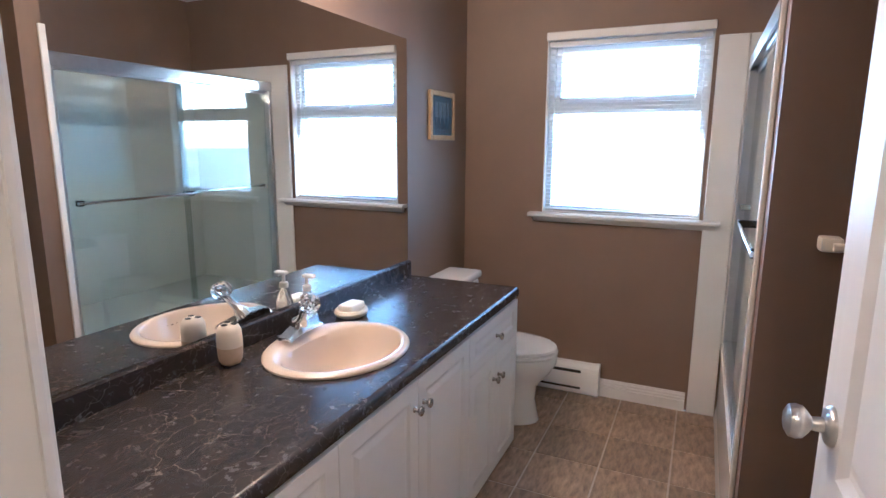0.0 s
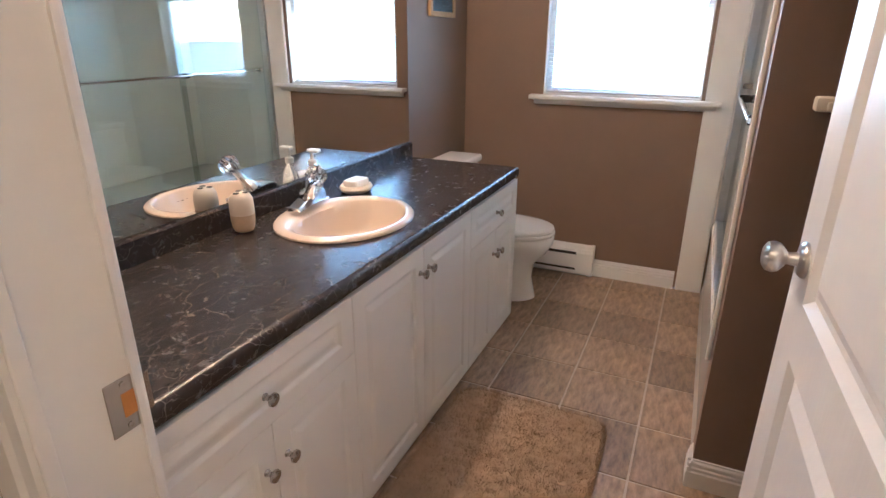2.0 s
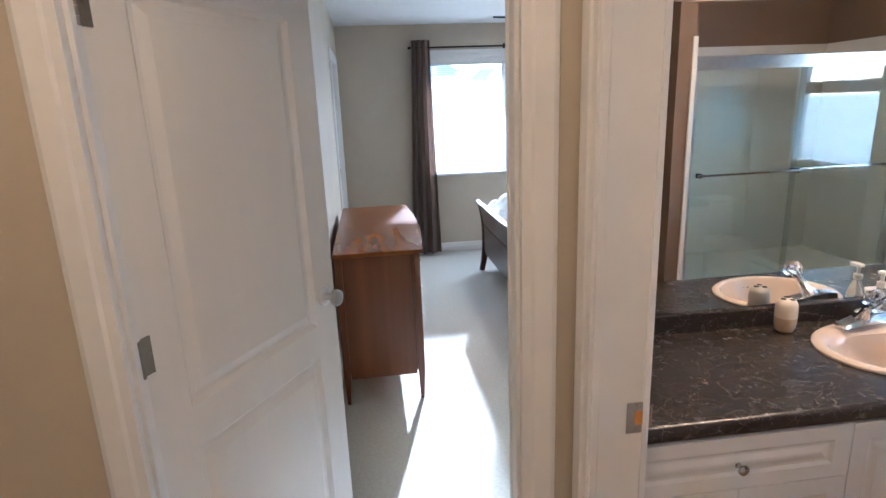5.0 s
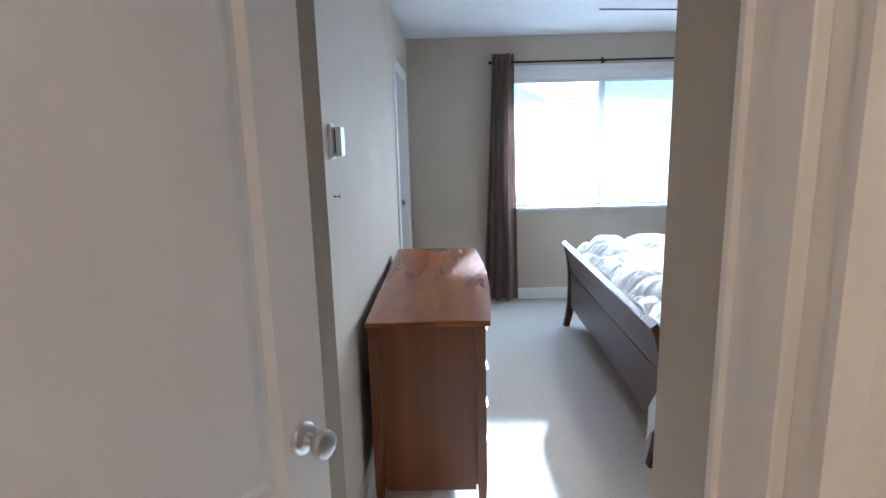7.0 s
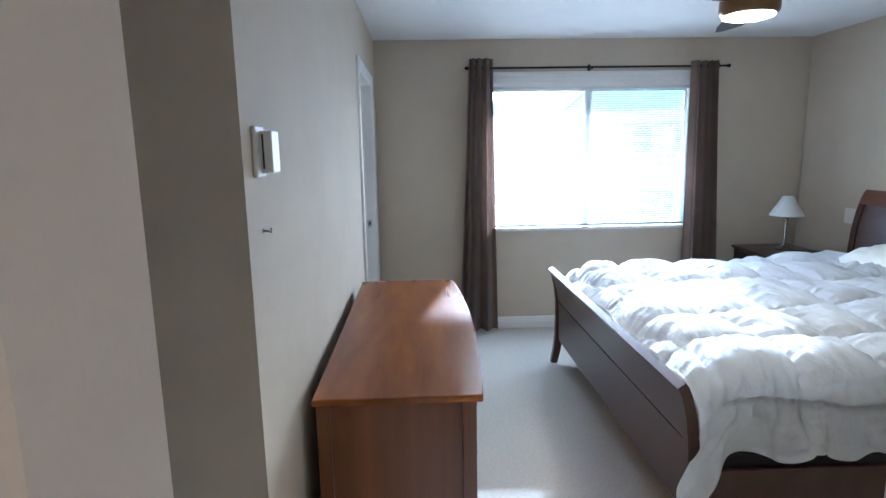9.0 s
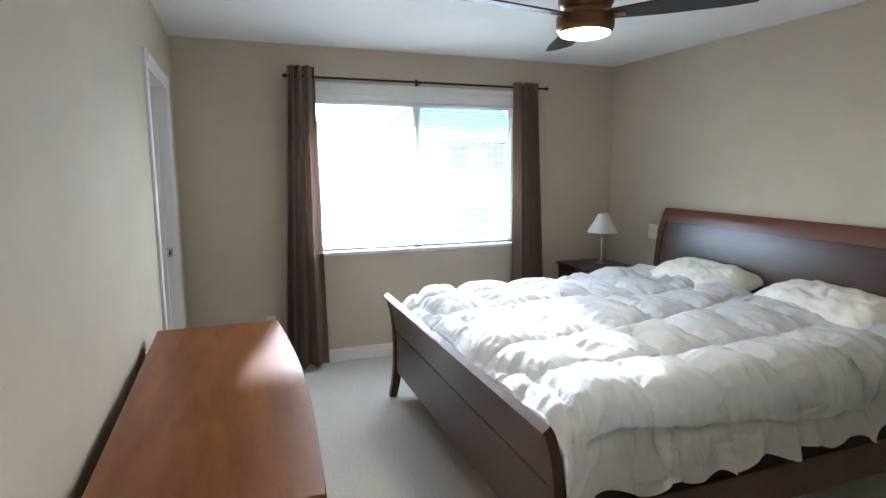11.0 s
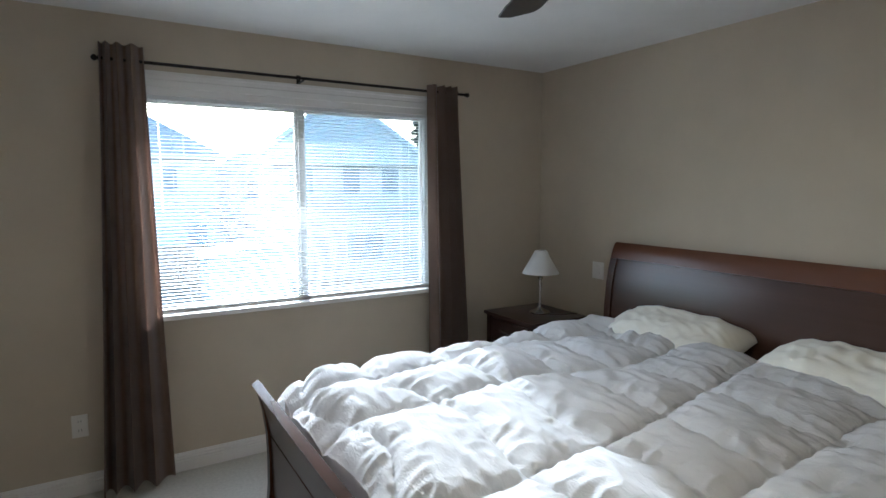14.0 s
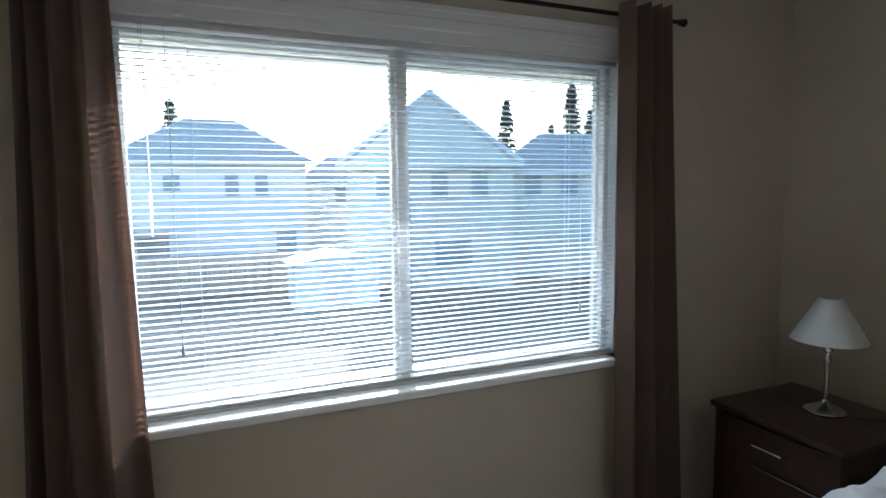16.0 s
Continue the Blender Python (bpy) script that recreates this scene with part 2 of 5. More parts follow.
M_SOAP = mat("soap", (0.84, 0.80, 0.72), 0.4, var=0.02)
M_SHADE = cloth_mat("white_glass_shade", (0.80, 0.80, 0.78), 0.4, var=0.02, bump=0.0001, through=0.3)
M_BRONZE = mat("bronze", (0.22, 0.14, 0.075), 0.30, 1.0, var=0.15, scale=20)
M_BLADE = mat("fan_blade", (0.020, 0.016, 0.014), 0.45, var=0.2, scale=8, stretch=(1, 6, 1))
M_GLOW = glow_mat("lit_glass", (1.0, 0.80, 0.54), 8.0)
M_BRASSLIP = mat("raw_wood_edge", (0.62, 0.27, 0.06), 0.6, var=0.15, scale=30)


# ---- mesh helpers ----
def part(name, bm, material, parent=None, label="", smooth=None):
    bmesh.ops.recalc_face_normals(bm, faces=bm.faces[:])
    me = bpy.data.meshes.new(name)
    bm.to_mesh(me)
    bm.free()
    for mm in (material if isinstance(material, (list, tuple)) else [material]):
        me.materials.append(mm)
    if smooth is not None:
        for p in me.polygons:
            p.use_smooth = True
        me.set_sharp_from_angle(angle=radians(smooth))
    ob = new(name, me)
    if parent is not None:
        ob.parent = parent
    if label:
        ob["label"] = label
    return ob


def thing(name, label, category, place=(0, 0, 0), rz=0.0, group="", kind=""):
    ob = new(name)
    ob.empty_display_size = 0.1
    ob.matrix_world = pose(*place, 0, 0, rz)
    return tagged(ob, label, category, group, kind)


def add_box(bm, x0, x1, y0, y1, z0, z1, bev=0.0, seg=1):
    r = bmesh.ops.create_cube(bm, size=1.0)
    vs = r["verts"]
    for v in vs:
        v.co = Vector((x0 + (v.co.x + 0.5) * (x1 - x0), y0 + (v.co.y + 0.5) * (y1 - y0), z0 + (v.co.z + 0.5) * (z1 - z0)))
    if bev:
        es = list({e for v in vs for e in v.link_edges})
        bmesh.ops.bevel(bm, geom=es, offset=bev, segments=seg, affect="EDGES", profile=0.6)
    return bm


def box(x0, x1, y0, y1, z0, z1, bev=0.0, seg=1):
    return add_box(bmesh.new(), x0, x1, y0, y1, z0, z1, bev, seg)


def lathe(profile, n=32, axis="z", at=(0, 0, 0), bm=None, sx=1.0, sy=1.0):
    """A turned shape from (radius, height) pairs."""
    bm = bm or bmesh.new()
    rings = []
    at = Vector(at)
    for r, h in profile:
        ring = []
        for i in range(n):
            a = 2 * math.pi * i / n
            p = Vector((max(r, 1e-4) * math.cos(a) * sx, max(r, 1e-4) * math.sin(a) * sy, h))
            if axis == "x":
                p = Vector((p.z, p.x, p.y))
            elif axis == "y":
                p = Vector((p.x, p.z, p.y))
            ring.append(bm.verts.new(at + p))
        rings.append(ring)
    for a, b in zip(rings, rings[1:]):
        for i in range(n):
            bm.faces.new((a[i], a[(i + 1) % n], b[(i + 1) % n], b[i]))
    bm.faces.new(rings[0][::-1])
    bm.faces.new(rings[-1])
    return bm


def tube(points, r, n=10, bm=None):
    """A round rod along points."""
    bm = bm or bmesh.new()
    pts = [Vector(p) for p in points]
    rings = []
    for i, p in enumerate(pts):
        d = (pts[min(i + 1, len(pts) - 1)] - pts[max(i - 1, 0)]).normalized()
        u = d.cross(Vector((0, 0, 1)))
        u = u.normalized() if u.length > 1e-3 else Vector((1, 0, 0))
        w = d.cross(u)
        rr = r[i] if isinstance(r, (list, tuple)) else r
        rings.append([bm.verts.new(p + rr * (math.cos(2 * math.pi * k / n) * u + math.sin(2 * math.pi * k / n) * w)) for k in range(n)])
    for a, b in zip(rings, rings[1:]):
        for k in range(n):
            bm.faces.new((a[k], a[(k + 1) % n], b[(k + 1) % n], b[k]))
    bm.faces.new(rings[0][::-1])
    bm.faces.new(rings[-1])
    return bm


def extrude_profile(profile, a0, a1, axis, bm=None):
    """A closed 2D profile drawn out along an axis: for axis x the pairs are (y, z), for y (x, z), for z (x, y)."""
    bm = bm or bmesh.new()
    def place(p, a):
        return (a, p[0], p[1]) if axis == "x" else (p[0], a, p[1]) if axis == "y" else (p[0], p[1], a)
    A = [bm.verts.new(place(p, a0)) for p in profile]
    B = [bm.verts.new(place(p, a1)) for p in profile]
    n = len(profile)
    for i in range(n):
        bm.faces.new((A[i], A[(i + 1) % n], B[(i + 1) % n], B[i]))
    bm.faces.new(A[::-1])
    bm.faces.new(B)
    return bm


def panel_board(w, h, t, fields, depth=0.008, margin=0.03, raised=True):
    """A board of width x (0..w), height z (0..h), front at y=0 facing -y, thick to y=t, with sunk and raised fields (x0, x1, z0, z1)."""
    bm = bmesh.new()
    xs = sorted({0.0, w, *[v for f in fields for v in (f[0], f[1])]})
    zs = sorted({0.0, h, *[v for f in fields for v in (f[2], f[3])]})
    def is_field(xa, xb, za, zb):
        return any(f[0] <= xa + 1e-6 and xb <= f[1] + 1e-6 and f[2] <= za + 1e-6 and zb <= f[3] + 1e-6 for f in fields)
    vert = {}
    def v(x, y, z):
        k = (round(x, 5), round(y, 5), round(z, 5))
        if k not in vert:
            vert[k] = bm.verts.new(k)
        return vert[k]
    for xa, xb in zip(xs, xs[1:]):
        for za, zb in zip(zs, zs[1:]):
            if not is_field(xa, xb, za, zb):
                bm.faces.new((v(xa, 0, za), v(xb, 0, za), v(xb, 0, zb), v(xa, 0, zb)))
    for x0, x1, z0, z1 in fields:
        steps = [(0, 0), (margin * 0.28, depth), (margin * 0.5, depth)] + ([(margin, depth * 0.15)] if raised else [])
        prev = None
        for inset, y in steps:
            ring = [v(x0 + inset, y, z0 + inset), v(x1 - inset, y, z0 + inset), v(x1 - inset, y, z1 - inset), v(x0 + inset, y, z1 - inset)]
            if prev:
                for i in range(4):
                    bm.faces.new((prev[i], prev[(i + 1) % 4], ring[(i + 1) % 4], ring[i]))
            prev = ring
        bm.faces.new(prev)
    outer = [e for e in bm.edges if len(e.link_faces) == 1]
    r = bmesh.ops.extrude_edge_only(bm, edges=outer)
    nv = [g for g in r["geom"] if isinstance(g, bmesh.types.BMVert)]
    for q in nv:
        q.co.y = t
    es = [g for g in r["geom"] if isinstance(g, bmesh.types.BMEdge)]
    bmesh.ops.contextual_create(bm, geom=es)
    return bm


def moved(bm, m):
    bmesh.ops.transform(bm, matrix=m, verts=bm.verts[:])
    return bm


def wall(name, label, axis, c0, c1, a0, a1, mats, opens=(), z0=0.0, z1=2.44):
    """A wall whose thickness runs from c0 to c1 along axis and whose length runs a0 to a1; opens: (a, a, z, z). mats: paint of the low and the high side."""
    bm = bmesh.new()
    A = sorted({a0, a1, *[v for o in opens for v in o[:2]]})
    Z = sorted({z0, z1, *[v for o in opens for v in o[2:]]})
    vert = {}
    def v(a, c, z):
        k = (a, c, z)
        if k not in vert:
            vert[k] = bm.verts.new((c, a, z) if axis == "x" else (a, c, z))
        return vert[k]
    solid = {}
    for i in range(len(A) - 1):
        for j in range(len(Z) - 1):
            am, zm = (A[i] + A[i + 1]) / 2, (Z[j] + Z[j + 1]) / 2
            solid[i, j] = not any(o[0] < am < o[1] and o[2] < zm < o[3] for o in opens)
    for (i, j), s in solid.items():
        if not s:
            continue
        a, b, lo, hi = A[i], A[i + 1], Z[j], Z[j + 1]
        f = bm.faces.new((v(a, c0, lo), v(b, c0, lo), v(b, c0, hi), v(a, c0, hi)))
        f.material_index = 0
        f = bm.faces.new((v(a, c1, lo), v(a, c1, hi), v(b, c1, hi), v(b, c1, lo)))
        f.material_index = 1
        for di, dj, q in ((-1, 0, (a, a, lo, hi)), (1, 0, (b, b, lo, hi)), (0, -1, (a, b, lo, lo)), (0, 1, (a, b, hi, hi))):
            if not solid.get((i + di, j + dj), False):
                if q[0] == q[1]:
                    bm.faces.new((v(q[0], c0, q[2]), v(q[0], c1, q[2]), v(q[0], c1, q[3]), v(q[0], c0, q[3])))
                else:
                    bm.faces.new((v(q[0], c0, q[2]), v(q[1], c0, q[2]), v(q[1], c1, q[2]), v(q[0], c1, q[2])))
    ob = part(name, bm, mats)
    return tagged(ob, label, "wall", kind="structure")


def slab(name, label, category, x0, x1, y0, y1, z0, z1, material):
    return tagged(part(name, box(x0, x1, y0, y1, z0, z1), material), label, category, kind="structure")


# ---- the shell ----
H = 2.44
WW, LW, HW, MW, BW = -5.796, -0.512, 3.127, -1.424, 3.190
TT, TB, BT, BB = (M_TAUPE, M_TAUPE), (M_TAUPE, M_BROWN), (M_BROWN, M_TAUPE), (M_BROWN, M_BROWN)
wall("wall_alcove_north", "taupe painted end of the bathroom wall", "y", 0.25, 0.34, -1.48, -0.90, TB)
wall("wall_bath_south", "taupe painted wall around the bathroom doorway", "y", 0.215, 0.34, -0.90, 1.70, TB, [(-0.734, 0.198, 0, 2.05)])
wall("wall_bath_west", "painted partition behind the vanity mirror", "x", -1.48, MW, 0.34, BW, TB)
wall("wall_bath_north", "brown painted bathroom wall with a window", "y", BW, 3.34, -1.48, 0.95, BT, [(-0.945, -0.118, 1.050, 1.995)])
wall("wall_bath_east", "brown painted bathroom side wall", "x", 0.80, 0.95, 0.34, BW, BT)
wall("wall_tub_end", "short brown painted wall at the end of the tub", "y", 1.585, 1.69, 0.035, 0.80, BB)
wall("wall_bedroom_north", "taupe painted wall behind the bed", "y", HW, 3.34, -5.95, -1.48, TT)
wall("wall_bedroom_window", "taupe painted wall with a wide window", "x", -5.95, WW, -1.40, HW, TT, [(0.395, 2.155, 0.885, 2.075)])
wall("wall_bedroom_south", "taupe painted wall with a closet doorway", "y", -0.65, LW, WW, -2.20, TT, [(-5.37, -4.50, 0, 2.06)])
wall("wall_alcove_west", "taupe painted return of the bedroom wall", "x", -2.32, -2.20, -0.93, -0.65, TT)
wall("wall_alcove_south", "taupe painted wall behind the open door", "y", -1.05, -0.93, -2.32, -0.90, TT)
wall("wall_hall_west", "taupe painted wall around the bedroom doorway", "x", -0.90, -0.785, -1.45, 0.215, TT, [(-0.795, 0.101, 0, 2.05)])
wall("wall_hall_south", "taupe painted hall wall", "y", -1.57, -1.45, -0.90, 1.80, TT)
wall("wall_hall_east", "taupe painted hall end wall", "x", 1.70, 1.80, -1.45, 0.34, TT)
wall("wall_closet_back", "plain closet back wall", "y", -1.40, -1.30, WW, -4.00, TT)
wall("wall_closet_side", "plain closet side wall", "x", -4.10, -4.00, -1.30, -0.65, TT)
slab("ceiling_bedroom", "white textured bedroom ceiling", "ceiling", -5.95, -0.90, -1.40, 3.34, H, H + 0.12, M_CEIL)
slab("ceiling_bath", "white textured ceiling", "ceiling", -0.90, 1.80, -1.57, 3.34, H, H + 0.12, M_CEIL)
slab("floor_bedroom", "beige cut-pile carpet", "carpet", -5.95, -1.46, -1.57, 3.34, -0.20, 0.0, M_CARPET)
slab("floor_alcove", "beige cut-pile carpet inside the bedroom door", "carpet", -1.46, -0.83, -1.57, 0.25, -0.20, 0.0, M_CARPET)
slab("floor_hall", "beige cut-pile carpet of the hall", "carpet", -0.83, 1.80, -1.57, 0.25, -0.20, 0.0, M_CARPET)
bath_floor = slab("floor_bath", "brown stone-look floor tiles with pale joints", "floor", -1.4599, 0.80, 0.2501, 3.19, -0.20, -0.004, M_GROUT)


def skirting(name, runs, label="white moulded baseboard"):
    """A moulded board along wall feet: runs of (axis, wall face, direction out of the wall, from, to)."""
    bm = bmesh.new()
    prof = [(0, 0), (0.015, 0), (0.015, 0.058), (0.010, 0.062), (0.013, 0.066), (0.013, 0.074), (0.008, 0.078), (0.010, 0.082), (0.009, 0.090), (0.004, 0.096), (0.004, 0.102), (0, 0.104)]
    for axis, face, d, a0, a1 in runs:
        extrude_profile([(face + d * p, z) for p, z in prof], a0, a1, "x" if axis == "y" else "y", bm)
    return tagged(part(name, bm, M_WHITE), label, "baseboard", kind="structure")


skirting("baseboard_bedroom", [("x", WW, 1, LW + 0.014, HW), ("y", HW, -1, WW + 0.014, -1.48), ("x", -1.48, -1, 0.25, HW - 0.014),
                               ("y", LW, 1, -4.42, -2.20), ("y", LW, 1, WW + 0.014, -5.44), ("x", -2.20, 1, -0.93, LW), ("y", 0.25, -1, -1.48, -0.918)])
skirting("baseboard_bath", [("y", BW, -1, -0.566, -0.112), ("y", 1.585, -1, 0.021, 0.80), ("x", 0.035, -1, 1.571, 1.665)])


def casing(name, axis, face, d, a0, a1, top, width=0.066, label="white moulded door casing"):
    """Trim around a doorway on a wall face, with mitred-looking butt corners."""
    bm = bmesh.new()
    for s0, s1 in ((a0 - width, a0), (a1, a1 + width)):
        inner = s1 if s1 == a0 else s0
        outer = s0 if s1 == a0 else s1
        prof = [(inner, face), (inner, face + d * 0.009), (inner + (outer - inner) * 0.25, face + d * 0.011), (inner + (outer - inner) * 0.35, face + d * 0.016),
                (inner + (outer - inner) * 0.85, face + d * 0.018), (outer, face + d * 0.013), (outer, face)]
        if axis == "x":
            prof = [(q, p) for p, q in prof]
        extrude_profile(prof, 0.0, top + width, "z", bm)
    prof = [(face, top), (face + d * 0.009, top), (face + d * 0.011, top + 0.25 * width), (face + d * 0.0165, top + 0.35 * width), (face + d * 0.0185, top + 0.85 * width), (face + d * 0.0135, top + width), (face, top + width)]
    extrude_profile(prof, a0, a1, "y" if axis == "x" else "x", bm)
    return tagged(part(name, bm, M_WHITE), label, "door casing", kind="structure")


def jamb(name, axis, c0, c1, a0, a1, top, stop_at, label="white door jamb with a stop"):
    """The lining of a doorway: two posts, a head and thin stop strips."""
    j = thing(name, label, "door frame", kind="structure")
    def b(nm, aa, ab, ca, cb, za, zb):
        part(nm, box(aa, ab, ca, cb, za, zb, 0.0015) if axis == "y" else box(ca, cb, aa, ab, za, zb, 0.0015), M_WHITE, j)
    b("side_post", a0 - 0.019, a0, c0, c1, 0, top + 0.019)
    b("side_post", a1, a1 + 0.019, c0, c1, 0, top + 0.019)
    b("head", a0, a1, c0, c1, top, top + 0.019)
    s0, s1 = stop_at
    b("stop", a0, a0 + 0.011, s0, s1, 0, top)
    b("stop", a1 - 0.011, a1, s0, s1, 0, top)
    b("stop", a0 + 0.011, a1 - 0.011, s0, s1, top - 0.011, top)
    return j


jamb("jamb_bath", "y", 0.212, 0.343, -0.714, 0.179, 2.031, (0.2135, 0.232))
casing("casing_bath_hall", "y", 0.215, -1, -0.708, 0.173, 2.025, 0.070)
casing("casing_bath_inner", "y", 0.34, 1, -0.708, 0.173, 2.025, 0.012)
jamb("jamb_bedroom", "x", -0.903, -0.782, -0.776, 0.082, 2.031, (-0.855, -0.815))
casing("casing_bedroom_hall", "x", -0.785, 1, -0.770, 0.076, 2.025, 0.078)
casing("casing_bedroom_inner", "x", -0.90, -1, -0.770, 0.076, 2.025, 0.066)
jamb("jamb_closet", "y", -0.653, -0.509, -5.351, -4.519, 2.041, (-0.60, -0.57))
casing("casing_closet", "y", LW, 1, -5.357, -4.513, 2.035, 0.075)


def door_knob(parent, at, axis, d):
    """A round chrome knob on a rose, standing out along axis."""
    prof = [(0.0, 0.0), (0.033, 0.0), (0.033, 0.004), (0.028, 0.010), (0.013, 0.013), (0.011, 0.030), (0.017, 0.034), (0.026, 0.042), (0.0285, 0.052), (0.026, 0.062), (0.016, 0.068), (0.0, 0.069)]
    bm = lathe([(r, d * h) for r, h in prof], 28, axis, at)
    return part("door_knob", bm, M_SATIN, parent, "round satin chrome knob", smooth=40)


def panel_door(name, label, hinge_at, width, angle, knob_z):
    """A white moulded two-panel door on its hinge; local x runs from the hinge to the free edge, the face with y=0 faces local -y."""
    d = thing(name, label, "door", (*hinge_at, 0.012), angle, kind="structure")
    h = 2.013
    fields = [(0.115, width - 0.115, 1.01 - 0.10, h - 0.135), (0.115, width - 0.115, 0.21, 0.80)]
    front = panel_board(width, h, 0.0175, fields, 0.013, 0.055)
    back = panel_board(width, h, 0.0175, fields, 0.013, 0.055)
    moved(back, Matrix.Translation((width, 0.035, 0)) @ Matrix.Rotation(math.pi, 4, "Z"))
    me = bpy.data.meshes.new("tmp")
    back.to_mesh(me)
    back.free()
    front.from_mesh(me)
    bpy.data.meshes.remove(me)
    part("leaf", front, M_DOOR, d)
    door_knob(d, (width - 0.066, 0.0, knob_z), "y", -1)
    door_knob(d, (width - 0.066, 0.035, knob_z), "y", 1)
    part("latch_plate", box(width - 0.0005, width + 0.0015, 0.005, 0.030, knob_z - 0.028, knob_z + 0.028, 0.0008), M_NICKEL, d)
    return d


door_1 = panel_door("door_1", "white moulded two-panel bathroom door standing open", (0.175, 0.352), 0.770, 92.8, 0.975)
door_2 = panel_door("door_2", "white moulded two-panel bedroom door standing half open", (-0.848, -0.771), 0.780, 151.1, 1.0)
for hz in (0.22, 1.095, 1.83):
    hm = box(-0.040, 0.034, -0.0025, 0.0, hz - 0.045, hz + 0.045, 0.001)
    for k in range(5):
        lathe([(0.0065, hz - 0.045 + 0.018 * k), (0.0065, hz - 0.0285 + 0.018 * k)], 12, "z", (-0.003, -0.006, 0), hm)
    for sx in (-0.026, 0.020):
        for szz in (-0.03, 0.0, 0.03):
            lathe([(0.0035, -0.0035), (0.0035, -0.002)], 8, "y", (sx, 0, hz + szz), hm)
    part("hinge", hm, M_NICKEL, door_2, "satin nickel butt hinge", smooth=40)

strike = thing("strike_plate", "satin nickel strike plate on the white jamb", "strike plate")
part("plate", box(-0.7145, -0.7125, 0.302, 0.352, 0.876, 0.954, 0.001), M_NICKEL, strike)
part("lip", extrude_profile([(-0.7145, 0.352), (-0.7125, 0.352), (-0.716, 0.366), (-0.719, 0.368)], 0.888, 0.942, "z"), M_NICKEL, strike)
part("mortise", box(-0.7128, -0.7118, 0.322, 0.342, 0.898, 0.932), M_BRASSLIP, strike, "raw orange wood in the latch hole")
for zz in (0.885, 0.945):
    part("screw", lathe([(0.004, 0.0), (0.004, 0.001), (0.001, 0.0012)], 10, "x", (-0.7125, 0.327, zz)), M_NICKEL, strike)

def egg(rx_f, rx_b, ry, cx, z, n=36):
    """An egg-shaped outline: long to the front (+x), short to the back."""
    return [(cx + (rx_f if math.cos(a) > 0 else rx_b) * math.cos(a), ry * math.sin(a), z) for a in [2 * math.pi * i / n for i in range(n)]]


def loft(outlines):
    bm = bmesh.new()
    rings = [[bm.verts.new(p) for p in o] for o in outlines]
    n = len(rings[0])
    for a, b in zip(rings, rings[1:]):
        for i in range(n):
            bm.faces.new((a[i], a[(i + 1) % n], b[(i + 1) % n], b[i]))
    bm.faces.new(rings[0][::-1])
    bm.faces.new(rings[-1])
    return bm



# ---- bathroom: window ----
bw = thing("window_1", "white vinyl awning window over a fixed pane", "window", kind="structure")
X0, X1, Z0, Z1 = -0.945, -0.118, 1.050, 1.995


def frame_ring(x0, x1, z0, z1, y0, y1, w, bev=0.004, axis="y"):
    bm = bmesh.new()
    for q in ((x0, x0 + w, z0, z1), (x1 - w, x1, z0, z1), (x0 + w, x1 - w, z0, z0 + w), (x0 + w, x1 - w, z1 - w, z1)):
        if axis == "y":
            add_box(bm, q[0], q[1], y0, y1, q[2], q[3], bev)
        else:
            add_box(bm, y0, y1, q[0], q[1], q[2], q[3], bev)
    return bm


part("window_frame", frame_ring(X0, X1, Z0, Z1, 3.235, 3.315, 0.038), M_VINYL, bw)
part("mullion", box(X0 + 0.038, X1 - 0.038, 3.240, 3.310, 1.600, 1.660, 0.004), M_VINYL, bw)
part("sash", frame_ring(X0 + 0.038, X1 - 0.038, 1.660, Z1 - 0.038, 3.255, 3.300, 0.030), M_VINYL, bw)
part("latch", box(-0.57, -0.49, 3.225, 3.245, 1.658, 1.672, 0.004), M_VINYL, bw)
for za, zb in ((Z0 + 0.038, 1.600), (1.690, Z1 - 0.068)):
    pn = part("pane", box(X0 + 0.038, X1 - 0.038, 3.275, 3.279, za, zb), M_PANE, bw)
    pn.visible_shadow = False
sill_prof = [(3.190, 1.030), (3.128, 1.030), (3.124, 1.034), (3.124, 1.046), (3.130, 1.052), (3.235, 1.052), (3.235, 1.045), (3.190, 1.045)]
part("window_sill", extrude_profile(sill_prof, -1.012, -0.022, "x"), M_WHITE, bw)
part("apron", extrude_profile([(3.19, 0.998), (3.170, 1.004), (3.160, 1.018), (3.140, 1.0299), (3.19, 1.0299)], -0.990, -0.045, "x"), M_WHITE, bw)
part("reveal", frame_ring(X0 + 0.0005, X1 - 0.0005, Z0 + 0.0025, Z1 - 0.0005, 3.1895, 3.2345, 0.006, 0.0), M_WHITE, bw, "white lining of the opening")
part("head_trim", box(-0.945, -0.113, 3.165, 3.19, 1.982, 2.026, 0.004), M_WHITE, bw)


